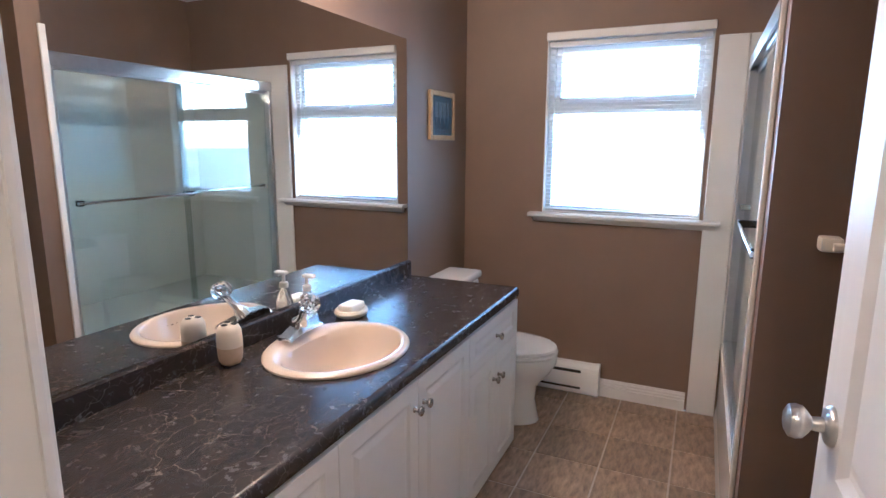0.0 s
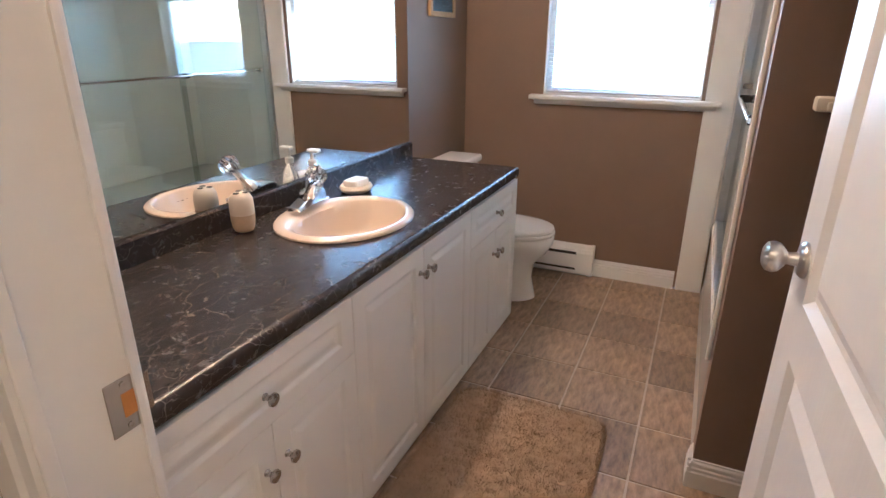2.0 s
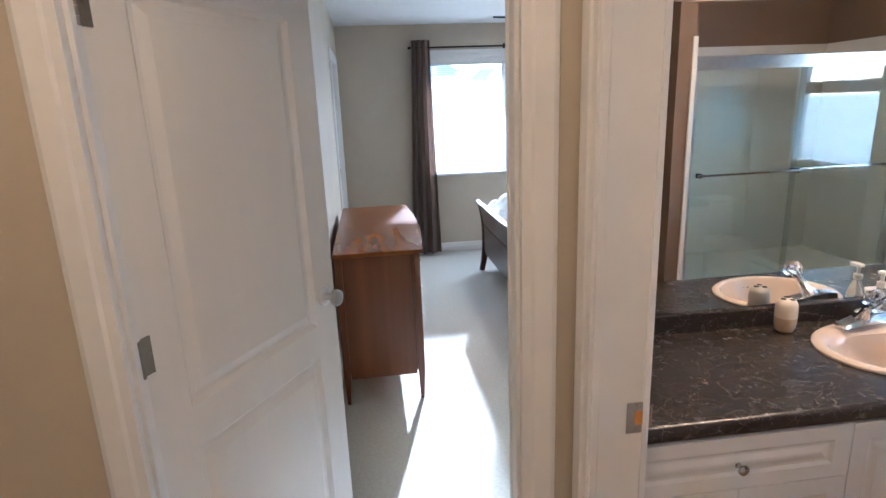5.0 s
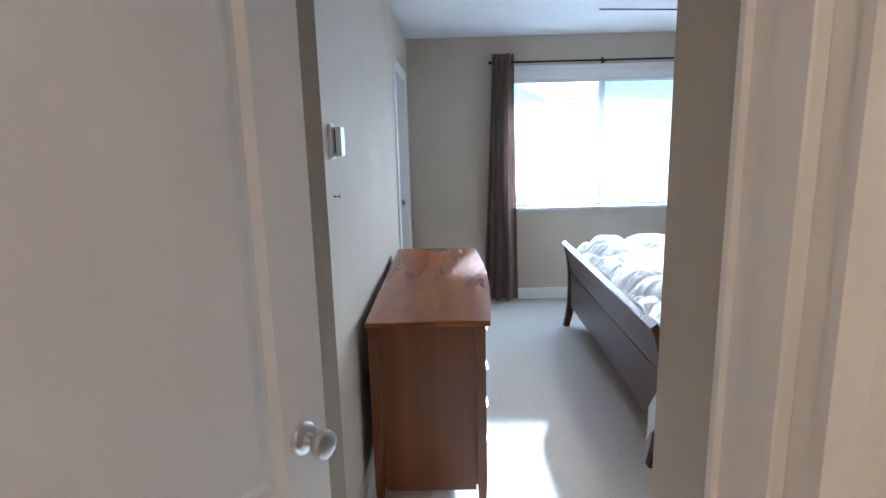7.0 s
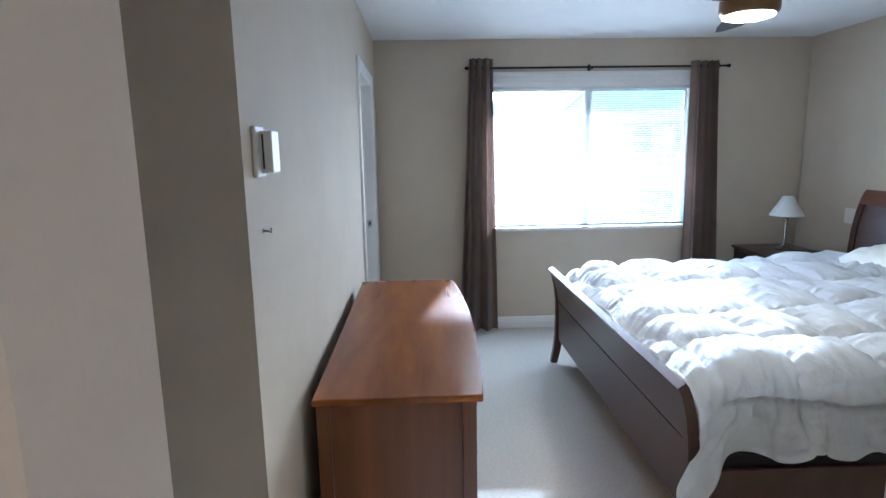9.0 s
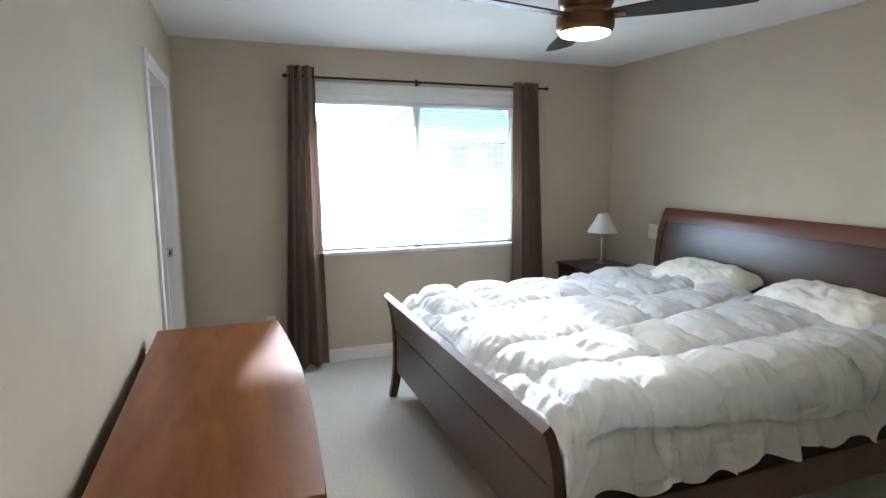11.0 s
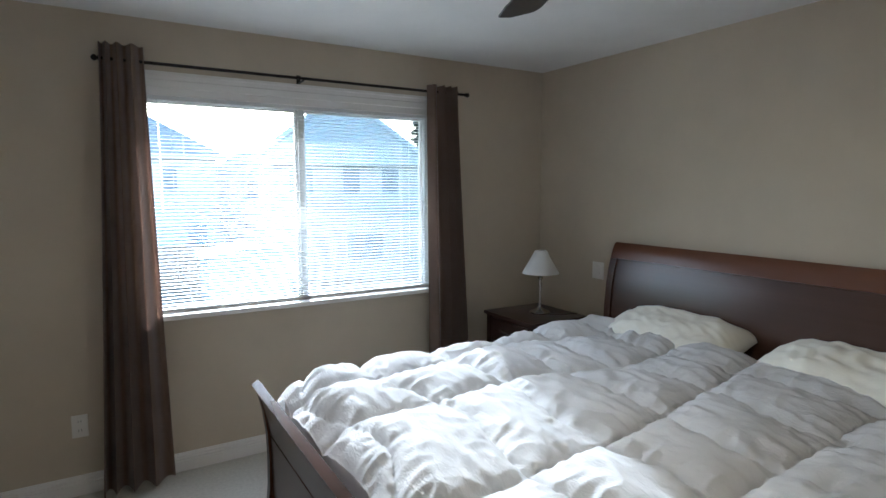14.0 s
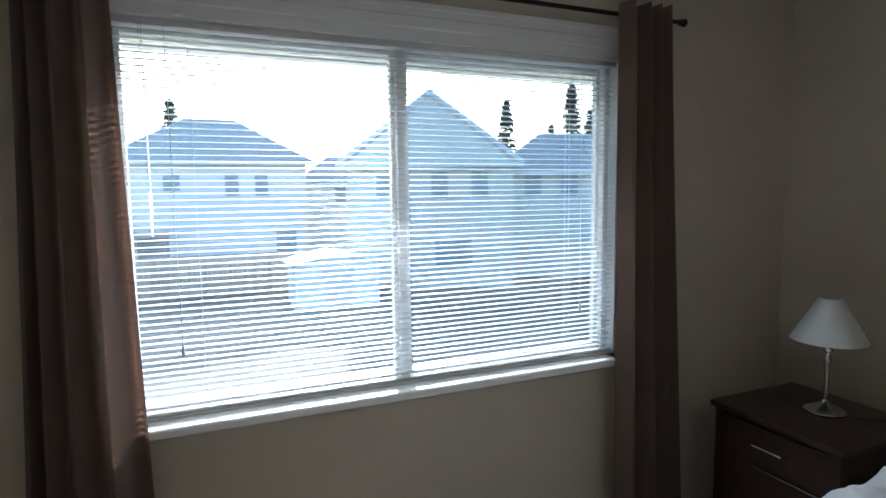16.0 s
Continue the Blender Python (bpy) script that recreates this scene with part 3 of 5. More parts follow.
def mini_blind(name, label, axis, face, a0, a1, z0, z1, pitch, cords, tilt=0.0):
    """A horizontal slat blind; axis is the direction of its depth."""
    b = thing(name, label, "blind")
    def bx(ca, cb, aa, ab, za, zb, bev=0.002):
        return box(ca, cb, aa, ab, za, zb, bev) if axis == "x" else box(aa, ab, ca, cb, za, zb, bev)
    part("head_rail", bx(face - 0.014, face + 0.014, a0, a1, z1 - 0.026, z1), M_SLAT, b)
    n = int((z1 - 0.036 - z0) / pitch)
    prof = []
    for i in range(5):
        u = -1 + i / 2
        prof.append((u * 0.0125, 0.0022 * (1 - u * u)))
    mesh = None
    for k in range(n):
        zc = z0 + 0.014 + pitch * k
        if mesh is None:
            bm = bmesh.new()
            up, dn = [], []
            for p, h in prof:
                c, s = math.cos(tilt), math.sin(tilt)
                q = (p * c, h + p * s)
                for a, row in ((a0 + 0.004, up), (a1 - 0.004, dn)):
                    row.append(bm.verts.new((q[0], a, q[1]) if axis == "x" else (a, q[0], q[1])))
            for i in range(4):
                bm.faces.new((up[i], up[i + 1], dn[i + 1], dn[i]))
            ob = part("slat", bm, M_SLAT, b, smooth=60)
            mesh = ob.data
        else:
            ob = new("slat", mesh)
            ob.parent = b
        j = 0.0006 * math.sin(k * 12.9898)
        ob.location = (face, 0, zc + j) if axis == "x" else (0, face, zc + j)
    part("bottom_rail", bx(face - 0.012, face + 0.012, a0 + 0.002, a1 - 0.002, z0, z0 + 0.010), M_SLAT, b)
    for c in cords:
        bm = bmesh.new()
        for o in (-0.013, 0.013):
            p0, p1 = ((face + o, c, z0), (face + o, c, z1)) if axis == "x" else ((c, face + o, z0), (c, face + o, z1))
            tube([p0, p1], 0.0007, 5, bm)
        part("cord", bm, M_SLAT, b)
    return b


mini_blind("window_blind", "white slatted mini blind in the bathroom window", "y", 3.212, -0.935, -0.128, 1.062, 1.978, 0.0215, (-0.85, -0.53, -0.21))

# ---- bathroom: vanity ----
VF, VY0, VY1, CT = -0.862, 0.352, 2.440, 0.787
counter_prof = [(MW + 0.001, 0.747), (-0.872, 0.747), (-0.866, 0.741), (-0.852, 0.741), (-0.845, 0.747), (-0.843, 0.757), (-0.843, 0.772), (-0.846, 0.781), (-0.853, 0.7865), (-0.862, CT), (MW + 0.001, CT)]
counter = thing("vanity_counter", "charcoal laminate worktop with pale branching veins", "countertop")
top = part("worktop", extrude_profile(counter_prof, 0.345, 2.448, "y"), M_LAM, counter, smooth=35)
part("backsplash", extrude_profile([(MW + 0.001, CT + 0.0005), (MW + 0.021, CT + 0.0005), (MW + 0.021, 0.855), (MW + 0.017, 0.861), (MW + 0.001, 0.862)], 0.345, 2.448, "y"), M_LAM, counter)
SX, SY = -1.130, 1.440
cut = part("cutter", lathe([(1.0, 0.60), (1.0, 0.9)], 64, "z", (SX, SY, 0), None, 0.196, 0.236), M_LAM)
md = top.modifiers.new("hole", "BOOLEAN")
md.object, md.solver = cut, "EXACT"
dg = bpy.context.evaluated_depsgraph_get()
holed = bpy.data.meshes.new_from_object(top.evaluated_get(dg))
top.modifiers.remove(md)
top.data = holed
bpy.data.objects.remove(cut)


def cab_knob(parent, y, z):
    bm = lathe([(0.008, 0.0), (0.009, 0.002), (0.006, 0.006), (0.006, 0.014), (0.012, 0.019), (0.0155, 0.023), (0.0145, 0.028), (0.008, 0.031), (0.0, 0.0315)], 24, "x", (VF + 0.019, y, z))
    return part("knob", bm, M_NICKEL, parent, "round brushed nickel knob", smooth=40)


def front_board(name, parent, y0, y1, z0, z1, knob=None, rail=0.052):
    w, h = y1 - y0, z1 - z0
    bm = panel_board(w, h, 0.018, [(rail, w - rail, min(rail, h * 0.26), h - min(rail, h * 0.26))], 0.006, 0.034)
    moved(bm, Matrix.Translation((VF + 0.018, y0, z0)) @ Matrix.Rotation(math.pi / 2, 4, "Z"))
    ob = part(name, bm, M_FOIL, parent)
    if knob:
        cab_knob(ob, *knob)
    return ob


def vanity_unit(y0, y1, label, drawer, split, kz, kd):
    u = thing("vanity_cabinet", label, "cabinet", group="vanity cabinets")
    bm = bmesh.new()
    add_box(bm, MW + 0.004, VF - 0.002, y0, y1, 0.085, 0.7465 if drawer else 0.62)
    part("body", bm, M_FOIL, u)
    part("toe_kick", box(MW + 0.05, VF - 0.0025, y0, y1, 0.0, 0.0845), M_FOIL, u)
    g = 0.0015
    top_z = 0.735
    if drawer:
        front_board("drawer_front", u, y0 + g, y1 - g, 0.577, top_z, ((y0 + y1) / 2, 0.652))
        top_z = 0.574
    front_board("door", u, y0 + g, split - g, 0.036, top_z, (split - kd, kz))
    front_board("door", u, split + g, y1 - g, 0.036, top_z, (split + kd, kz))
    return u


vanity_unit(0.352, 1.030, "white vanity cabinet with one drawer over two doors", True, 0.703, 0.471, 0.034)
vanity_unit(1.030, 1.852, "white vanity sink cabinet with two raised-panel doors", False, 1.441, 0.652, 0.030)
vanity_unit(1.852, 2.436, "white vanity cabinet with a drawer, beside the toilet", True, 2.144, 0.471, 0.030)

sink = thing("sink", "white oval drop-in porcelain sink", "sink")
prof = [(0.94, -0.003), (1.0, 0.002), (1.0, 0.008), (0.97, 0.014), (0.90, 0.0155), (0.855, 0.012), (0.835, 0.004), (0.80, -0.022), (0.75, -0.052), (0.67, -0.084), (0.55, -0.112), (0.40, -0.132), (0.24, -0.142), (0.10, -0.146), (0.0, -0.147)]
bm = bmesh.new()
rings = []
for r, h in prof:
    ring = []
    for i in range(64):
        a = 2 * math.pi * i / 64
        f = max(0.0, min(1.0, (0.90 - r) / 0.06))
        cx = SX + 0.020 * f
        rx = 0.218 * r - (0.016 * f)
        ca = math.cos(a)
        if ca < 0:
            ca = (1 - f) * ca - f * 0.84 * abs(ca) ** 0.62
        x = cx + rx * ca
        ring.append(bm.verts.new((x, SY + 0.256 * r * math.sin(a), CT + h)))
    rings.append(ring)
for a, b in zip(rings, rings[1:]):
    for i in range(64):
        bm.faces.new((a[i], a[(i + 1) % 64], b[(i + 1) % 64], b[i]))
bm.faces.new(rings[-1])
part("basin", bm, M_BISQUE, sink, smooth=50)
for k in (-1, 0, 1):
    part("overflow_hole", lathe([(0.006, 0.0), (0.006, 0.0015)], 12, "x", (SX + 0.176, SY + 0.022 * k, CT - 0.030)), M_DARK, sink)
part("drain", lathe([(0.0, 0.0), (0.012, 0.002), (0.021, 0.002), (0.022, 0.0)], 24, "z", (SX + 0.02, SY, CT - 0.1465)), M_CHROME, sink, smooth=40)

tap = thing("faucet", "chrome basin faucet with a clear acrylic handle", "faucet")
FX = SX - 0.190
KY = SY + 0.072
bm = box(FX - 0.027, FX + 0.027, SY - 0.045, SY + 0.142, CT + 0.0135, CT + 0.026, 0.007, 3)
part("base_plate", bm, M_CHROME, tap, smooth=40)
sp = []
for u, w, lo, hi in ((0.034, 0.031, 0.026, 0.064), (-0.020, 0.031, 0.028, 0.066), (-0.080, 0.030, 0.030, 0.053), (-0.130, 0.029, 0.026, 0.042), (-0.150, 0.028, 0.022, 0.035)):
    cx_ = FX + 0.014 - 0.16 * u
    sp.append([(cx_ - w, KY + u, CT + lo), (cx_ + w, KY + u, CT + lo), (cx_ + w * 0.8, KY + u, CT + hi), (cx_ - w * 0.8, KY + u, CT + hi)])
bm = loft(sp)
bmesh.ops.bevel(bm, geom=bm.edges[:], offset=0.003, segments=2, affect="EDGES")
part("spout", bm, M_CHROME, tap, "flat chrome spout swung aside", smooth=40)
KNOB = Vector((FX + 0.090, KY - 0.085, CT + 0.140))
foot = Vector((FX + 0.024, KY - 0.058, CT + 0.056))
lean = (KNOB - foot).to_track_quat("Z", "Y").to_matrix().to_4x4()
reach = (KNOB - foot).length - 0.028
bm = lathe([(0.028, -0.012), (0.026, 0.012), (0.019, 0.024), (0.0145, 0.040), (0.013, reach - 0.006), (0.016, reach)], 20, "z")
part("stem", moved(bm, Matrix.Translation(foot) @ lean), M_CHROME, tap, "leaning chrome stem", smooth=40)
bm = lathe([(0.014, -0.032), (0.023, -0.025), (0.032, -0.010), (0.034, 0.008), (0.028, 0.022), (0.016, 0.031), (0.0, 0.032)], 18, "z")
for v in bm.verts:
    turn = 0.17 * round(v.co.z * 60)
    ridge = 1 + 0.09 * math.cos(9 * math.atan2(v.co.y, v.co.x))
    x, y = v.co.x * ridge, v.co.y * ridge
    v.co.x, v.co.y = x * math.cos(turn) - y * math.sin(turn), x * math.sin(turn) + y * math.cos(turn)
bmesh.ops.triangulate(bm, faces=bm.faces[:])
moved(bm, Matrix.Translation(KNOB) @ lean)
part("handle", bm, M_CLEAR, tap, "clear faceted acrylic knob")

mirror = thing("vanity_mirror", "wide frameless wall mirror over the vanity", "mirror")
part("glass", box(MW + 0.001, MW + 0.006, 0.352, 2.446, 0.8635, 1.912, 0.001), M_MIRROR, mirror)


def cup():
    c = thing("toothbrush_holder", "cream and tan ceramic toothbrush holder with holes", "toothbrush holder", (-1.345, 1.200, CT + 0.001))
    part("lower_body", lathe([(0.0, 0.0), (0.020, 0.0), (0.028, 0.004), (0.0335, 0.016), (0.0362, 0.036), (0.0367, 0.056)], 32), M_TANC, c, "unglazed tan lower half", smooth=40)
    part("upper_body", lathe([(0.0367, 0.0562), (0.037, 0.080), (0.035, 0.104), (0.028, 0.118), (0.018, 0.123), (0.0, 0.124)], 32), M_CREAM, c, smooth=40)
    for a in range(3):
        part("hole", lathe([(0.0095, 0.0), (0.0095, 0.0016)], 16, "z", (0.016 * math.cos(a * 2.094 + 0.5), 0.016 * math.sin(a * 2.094 + 0.5), 0.1225)), M_DARK, c)
    return c


cup()
pump = thing("soap_dispenser", "clear plastic pump bottle of hand soap", "soap dispenser", (-1.366, 1.590, CT + 0.001))
part("bottle", lathe([(0.0, 0.0), (0.032, 0.0), (0.036, 0.006), (0.036, 0.035), (0.034, 0.070), (0.026, 0.100), (0.016, 0.118), (0.013, 0.128)], 24, sx=1.0, sy=0.8), M_LIQUID, pump, smooth=40)
part("label_patch", lathe([(0.0366, 0.014), (0.0366, 0.034)], 24, sx=1.0, sy=0.8), M_PLAST, pump, "pale printed label", smooth=60)
part("collar", lathe([(0.015, 0.1282), (0.016, 0.130), (0.016, 0.147), (0.008, 0.151), (0.006, 0.152), (0.006, 0.176)], 20), M_PLAST, pump, smooth=40)
nz = box(-0.014, 0.034, -0.013, 0.013, 0.1762, 0.189, 0.006, 3)
part("nozzle", nz, M_PLAST, pump)
dish = thing("soap_dish", "round cream ceramic soap dish", "soap dish", (-1.290, 1.752, CT + 0.001))
part("dish_body", lathe([(0.0, 0.0), (0.050, 0.0), (0.066, 0.008), (0.072, 0.019), (0.067, 0.029), (0.056, 0.031), (0.048, 0.024), (0.0, 0.022)], 36, sx=0.85, sy=1.0), M_CREAM, dish, smooth=45)
soap = part("soap_bar", box(-1.321, -1.259, 1.706, 1.800, CT + 0.0237, CT + 0.052, 0.009, 3), M_SOAP, smooth=50)
tagged(soap, "worn white bar of soap on the dish", "soap")

# ---- bathroom: toilet ----
toilet = thing("toilet", "white two-piece toilet with closed lid", "toilet", (MW, 2.735, 0.0))


part("bowl", loft([egg(0.19, 0.20, 0.118, 0.43, 0.001), egg(0.185, 0.20, 0.112, 0.43, 0.02), egg(0.165, 0.20, 0.098, 0.43, 0.12), egg(0.175, 0.20, 0.103, 0.43, 0.20),
                   egg(0.235, 0.22, 0.150, 0.43, 0.265), egg(0.270, 0.22, 0.178, 0.43, 0.325), egg(0.275, 0.22, 0.182, 0.43, 0.363), egg(0.268, 0.215, 0.176, 0.43, 0.373)]), M_PORC, toilet, smooth=60)
part("seat", loft([egg(0.272, 0.20, 0.180, 0.43, 0.3745), egg(0.278, 0.20, 0.185, 0.43, 0.380), egg(0.278, 0.20, 0.185, 0.43, 0.390), egg(0.272, 0.20, 0.180, 0.43, 0.394)]), M_PORC, toilet, smooth=50)
part("lid", loft([egg(0.268, 0.20, 0.178, 0.43, 0.3945), egg(0.274, 0.20, 0.182, 0.43, 0.400), egg(0.270, 0.20, 0.178, 0.43, 0.412), egg(0.225, 0.17, 0.140, 0.43, 0.420), egg(0.1, 0.08, 0.06, 0.43, 0.422)]), M_PORC, toilet, smooth=60)
part("tank", box(0.012, 0.200, -0.195, 0.205, 0.37, 0.690, 0.025, 3), M_PORC, toilet, smooth=40)
part("tank_lid", box(0.004, 0.212, -0.205, 0.215, 0.6905, 0.733, 0.018, 3), M_PORC, toilet, smooth=40)
part("flush_lever", tube([(0.203, -0.17, 0.655), (0.222, -0.17, 0.655), (0.224, -0.12, 0.650)], 0.007, 10), M_CHROME, toilet, smooth=40)

heat = thing("baseboard_heater", "white electric baseboard heater with dark slots", "heater")
hp = [(3.1885, 0.012), (3.132, 0.012), (3.126, 0.024), (3.124, 0.036), (3.124, 0.150), (3.130, 0.170), (3.150, 0.186), (3.1885, 0.188)]
part("housing", extrude_profile(hp, -1.38, -0.590, "x"), M_WHITE, heat)
part("end_cap", extrude_profile([(3.1885, 0.010), (3.128, 0.010), (3.121, 0.022), (3.121, 0.152), (3.127, 0.174), (3.149, 0.190), (3.1885, 0.191)], -0.5899, -0.566, "x"), M_WHITE, heat)
part("upper_slot", box(-1.36, -0.665, 3.1215, 3.125, 0.140, 0.156), M_DARK, heat)
part("lower_slot", box(-1.36, -0.665, 3.1215, 3.125, 0.042, 0.054), M_DARK, heat)

pic = thing("framed_picture", "small framed blue harbour picture on the wall", "picture")
part("picture_frame", frame_ring(2.677, 2.985, 1.452, 1.706, MW + 0.001, MW + 0.020, 0.026, 0.004, axis="x"), mat("gilt_wood", (0.50, 0.34, 0.17), 0.40, var=0.2, scale=30), pic)
M_MAT = mat("picture_mount", (0.25, 0.42, 0.55), 0.7, var=0.05)
M_PICSKY = mat("print_pale_blue", (0.50, 0.68, 0.80), 0.5, var=0.15, scale=20)
M_PICSEA = mat("print_blue", (0.14, 0.31, 0.44), 0.5, var=0.3, scale=25)
part("mount", box(MW + 0.002, MW + 0.010, 2.7035, 2.9585, 1.4785, 1.6795), M_MAT, pic)
part("print_upper", box(MW + 0.0104, MW + 0.0114, 2.745, 2.917, 1.570, 1.650), M_PICSKY, pic)
part("print_lower", box(MW + 0.0104, MW + 0.0116, 2.745, 2.917, 1.510, 1.5699), M_PICSEA, pic)
for k in range(7):
    yy = 2.757 + 0.024 * k
    part("printed_mast", box(MW + 0.0117, MW + 0.0122, yy, yy + 0.009, 1.545, 1.580 + 0.022 * ((k * 7) % 4)), M_PICSEA if k % 2 else M_PICSKY, pic)
part("picture_glass", box(MW + 0.0128, MW + 0.0142, 2.7035, 2.9585, 1.4785, 1.6795), M_PANE, pic)

# ---- bathroom: tub and shower screen ----
tub = thing("bathtub", "white acrylic bathtub with a panelled apron", "bathtub")
part("apron", extrude_profile([(0.036, 0.001), (0.045, 0.06), (0.045, 0.33), (0.036, 0.375), (0.036, 0.405), (0.044, 0.412), (0.11, 0.412), (0.11, 0.001)], 1.6905, 3.186, "y"), M_ACRYL, tub)
part("basin", loft([[(0.79, 1.695, 0.412), (0.11, 1.695, 0.412), (0.11, 3.186, 0.412), (0.79, 3.186, 0.412)][::-1], [(0.74, 1.76, 0.40), (0.14, 1.76, 0.40), (0.14, 3.10, 0.40), (0.74, 3.10, 0.40)][::-1],
                    [(0.70, 1.84, 0.06), (0.20, 1.84, 0.06), (0.20, 3.00, 0.06), (0.70, 3.00, 0.06)][::-1]]), M_ACRYL, tub)
sur = thing("tub_surround", "white acrylic panels around the tub", "shower wall")
part("back_panel", box(0.788, 0.797, 1.700, 3.178, 0.413, 1.955), M_ACRYL, sur)
bm = box(0.036, 0.788, 3.178, 3.187, 0.413, 1.955)
part("window_side_panel", bm, M_ACRYL, sur)
part("window_side_flange", box(-0.100, 0.0355, 3.170, 3.1885, 0.001, 1.955, 0.004), M_ACRYL, sur)
part("end_panel", box(0.05, 0.788, 1.692, 1.700, 0.413, 1.955), M_ACRYL, sur)
part("end_flange", box(0.021, 0.0345, 1.668, 1.700, 0.413, 1.955, 0.003), M_ACRYL, sur)
scr = thing("shower_screen", "sliding glass tub screen in an aluminium frame", "shower door")
part("header", extrude_profile([(0.040, 1.782), (0.040, 1.838), (0.046, 1.845), (0.096, 1.845), (0.102, 1.838), (0.102, 1.782), (0.094, 1.782), (0.094, 1.80), (0.048, 1.80), (0.048, 1.782)], 1.7005, 3.1775, "y"), M_ALU, scr)
part("sill_track", extrude_profile([(0.046, 0.4125), (0.046, 0.436), (0.054, 0.440), (0.088, 0.440), (0.096, 0.430), (0.096, 0.4125)], 1.7005, 3.1775, "y"), M_ALU, scr)
for ya, yb in ((1.7005, 1.726), (3.152, 3.1775)):
    part("side_jamb", box(0.044, 0.098, ya, yb, 0.4405, 1.7815, 0.002), M_ALU, scr)
for nm, x, ya, yb in (("outer", 0.060, 1.730, 2.445), ("inner", 0.084, 2.425, 3.150)):
    g = part("glass_panel", box(x - 0.0025, x + 0.0025, ya, yb, 0.445, 1.790), M_SHOWER, scr, "clear glass sliding panel")
    part("top_rail", box(x - 0.007, x + 0.007, ya, yb, 1.765, 1.7995, 0.002), M_ALU, scr)
for ya, yb, x in ((1.755, 2.455, 0.022), (2.43, 3.12, 0.104)):
    bar = tube([(x, ya, 1.138), (x, yb, 1.138)], 0.008, 12)
    part("towel_rail", bar, M_CHROME, scr, "chrome bar across the glass", smooth=40)
    for yy in (ya + 0.02, yb - 0.02):
        part("rail_bracket", box(min(x, 0.060) - 0.004, max(x, 0.060) - 0.002, yy - 0.012, yy + 0.012, 1.124, 1.152, 0.003), M_BLACKM if x < 0.05 else M_CHROME, scr)

tb = thing("towel_bar", "cream ceramic towel bar on the end wall", "towel bar")
for xx in (0.150, 0.68):
    part("bracket", box(xx - 0.011, xx + 0.034, 1.530, 1.5845, 1.193, 1.226, 0.007, 2), M_CREAM, tb, smooth=40)
part("bar", box(0.160, 0.690, 1.512, 1.5295, 1.198, 1.217, 0.005, 2), M_CREAM, tb)

lb = thing("vanity_light", "wall light bar with warm bulbs over the mirror", "light fixture")
part("back_plate", box(MW + 0.001, MW + 0.03, 0.95, 1.90, 2.06, 2.15, 0.006), M_CHROME, lb)
for k in range(3):
    part("socket", lathe([(0.02, 0), (0.02, 0.05)], 16, "x", (MW + 0.03, 1.15 + 0.28 * k, 2.105)), M_CHROME, lb, smooth=40)

rug = thing("bath_rug", "tan shag bath rug with rounded corners", "rug")
rx0, rx1, ry0, ry1 = -0.83, -0.240, 0.95, 1.775


def rug_inside(x, y, r=0.09):
    dx = max(rx0 + r - x, 0, x - (rx1 - r))
    dy = max(ry0 + r - y, 0, y - (ry1 - r))
    return r - math.hypot(dx, dy)


bm = bmesh.new()
nx, ny = 60, 84
grid = {}
for i in range(nx + 1):
    for j in range(ny + 1):
        x, y = rx0 + (rx1 - rx0) * i / nx, ry0 + (ry1 - ry0) * j / ny
        d = rug_inside(x, y)
        if d >= -0.004:
            z = 0.004 + 0.020 * min(1, max(0, d) / 0.02) ** 0.5 + 0.004 * noise.noise((x * 40, y * 40, 0))
            grid[i, j] = bm.verts.new((x, y, z))
for i in range(nx):
    for j in range(ny):
        q = [grid.get(k) for k in ((i, j), (i + 1, j), (i + 1, j + 1), (i, j + 1))]
        if all(q):
            bm.faces.new(q)
part("backing", bm, M_SHAG, rug)
rnd = random.Random(5)
vs, fs = [], []
for k in range(26000):
    x, y = rnd.uniform(rx0, rx1), rnd.uniform(ry0, ry1)
    if rug_inside(x, y) < 0.002:
        continue
    a, l = rnd.uniform(0, 6.283), rnd.uniform(0.006, 0.016) + 0.008 * (0.5 + noise.noise((x * 30, y * 30, 1)))
    cl = noise.noise((x * 9, y * 9, 3)) * 3
    dx, dy = 0.012 * math.cos(a + cl), 0.012 * math.sin(a + cl)
    w = 0.0016
    px, py = -math.sin(a) * w, math.cos(a) * w
    b = len(vs)
    vs += [(x - px, y - py, 0.016), (x + px, y + py, 0.016), (x + dx, y + dy, 0.018 + l)]
    fs.append((b, b + 1, b + 2))
me = bpy.data.meshes.new("shag")
me.from_pydata(vs, [], fs)
me.materials.append(M_SHAG)
pile = new("shag", me)
pile.parent = rug
tagged(pile, kind="stuff")

# ---- bathroom floor tiles ----
PX, PY = 0.2965, 0.3030
for i in range(-5, 4):
    for j in range(-6, 4):
        x0, y0 = -0.145 + PX * i, 2.125 + PY * j
        x1, y1 = x0 + PX, y0 + PY
        if x1 < MW or x0 > 0.045 and y0 > 1.70 or x0 > 0.79 or y1 < 0.25 or y0 > BW:
            continue
        a0, a1, b0, b1 = max(x0, MW) + 0.004, min(x1, 0.80) - 0.004, max(y0, 0.25) + 0.004, min(y1, BW) - 0.004
        if a1 - a0 < 0.02 or b1 - b0 < 0.02:
            continue
        tl = part("tile", box(-(a1 - a0) / 2, (a1 - a0) / 2, -(b1 - b0) / 2, (b1 - b0) / 2, -0.006, 0.0, 0.0018), M_TILE, bath_floor)
        tl.location = ((a0 + a1) / 2, (b0 + b1) / 2, 0.0)

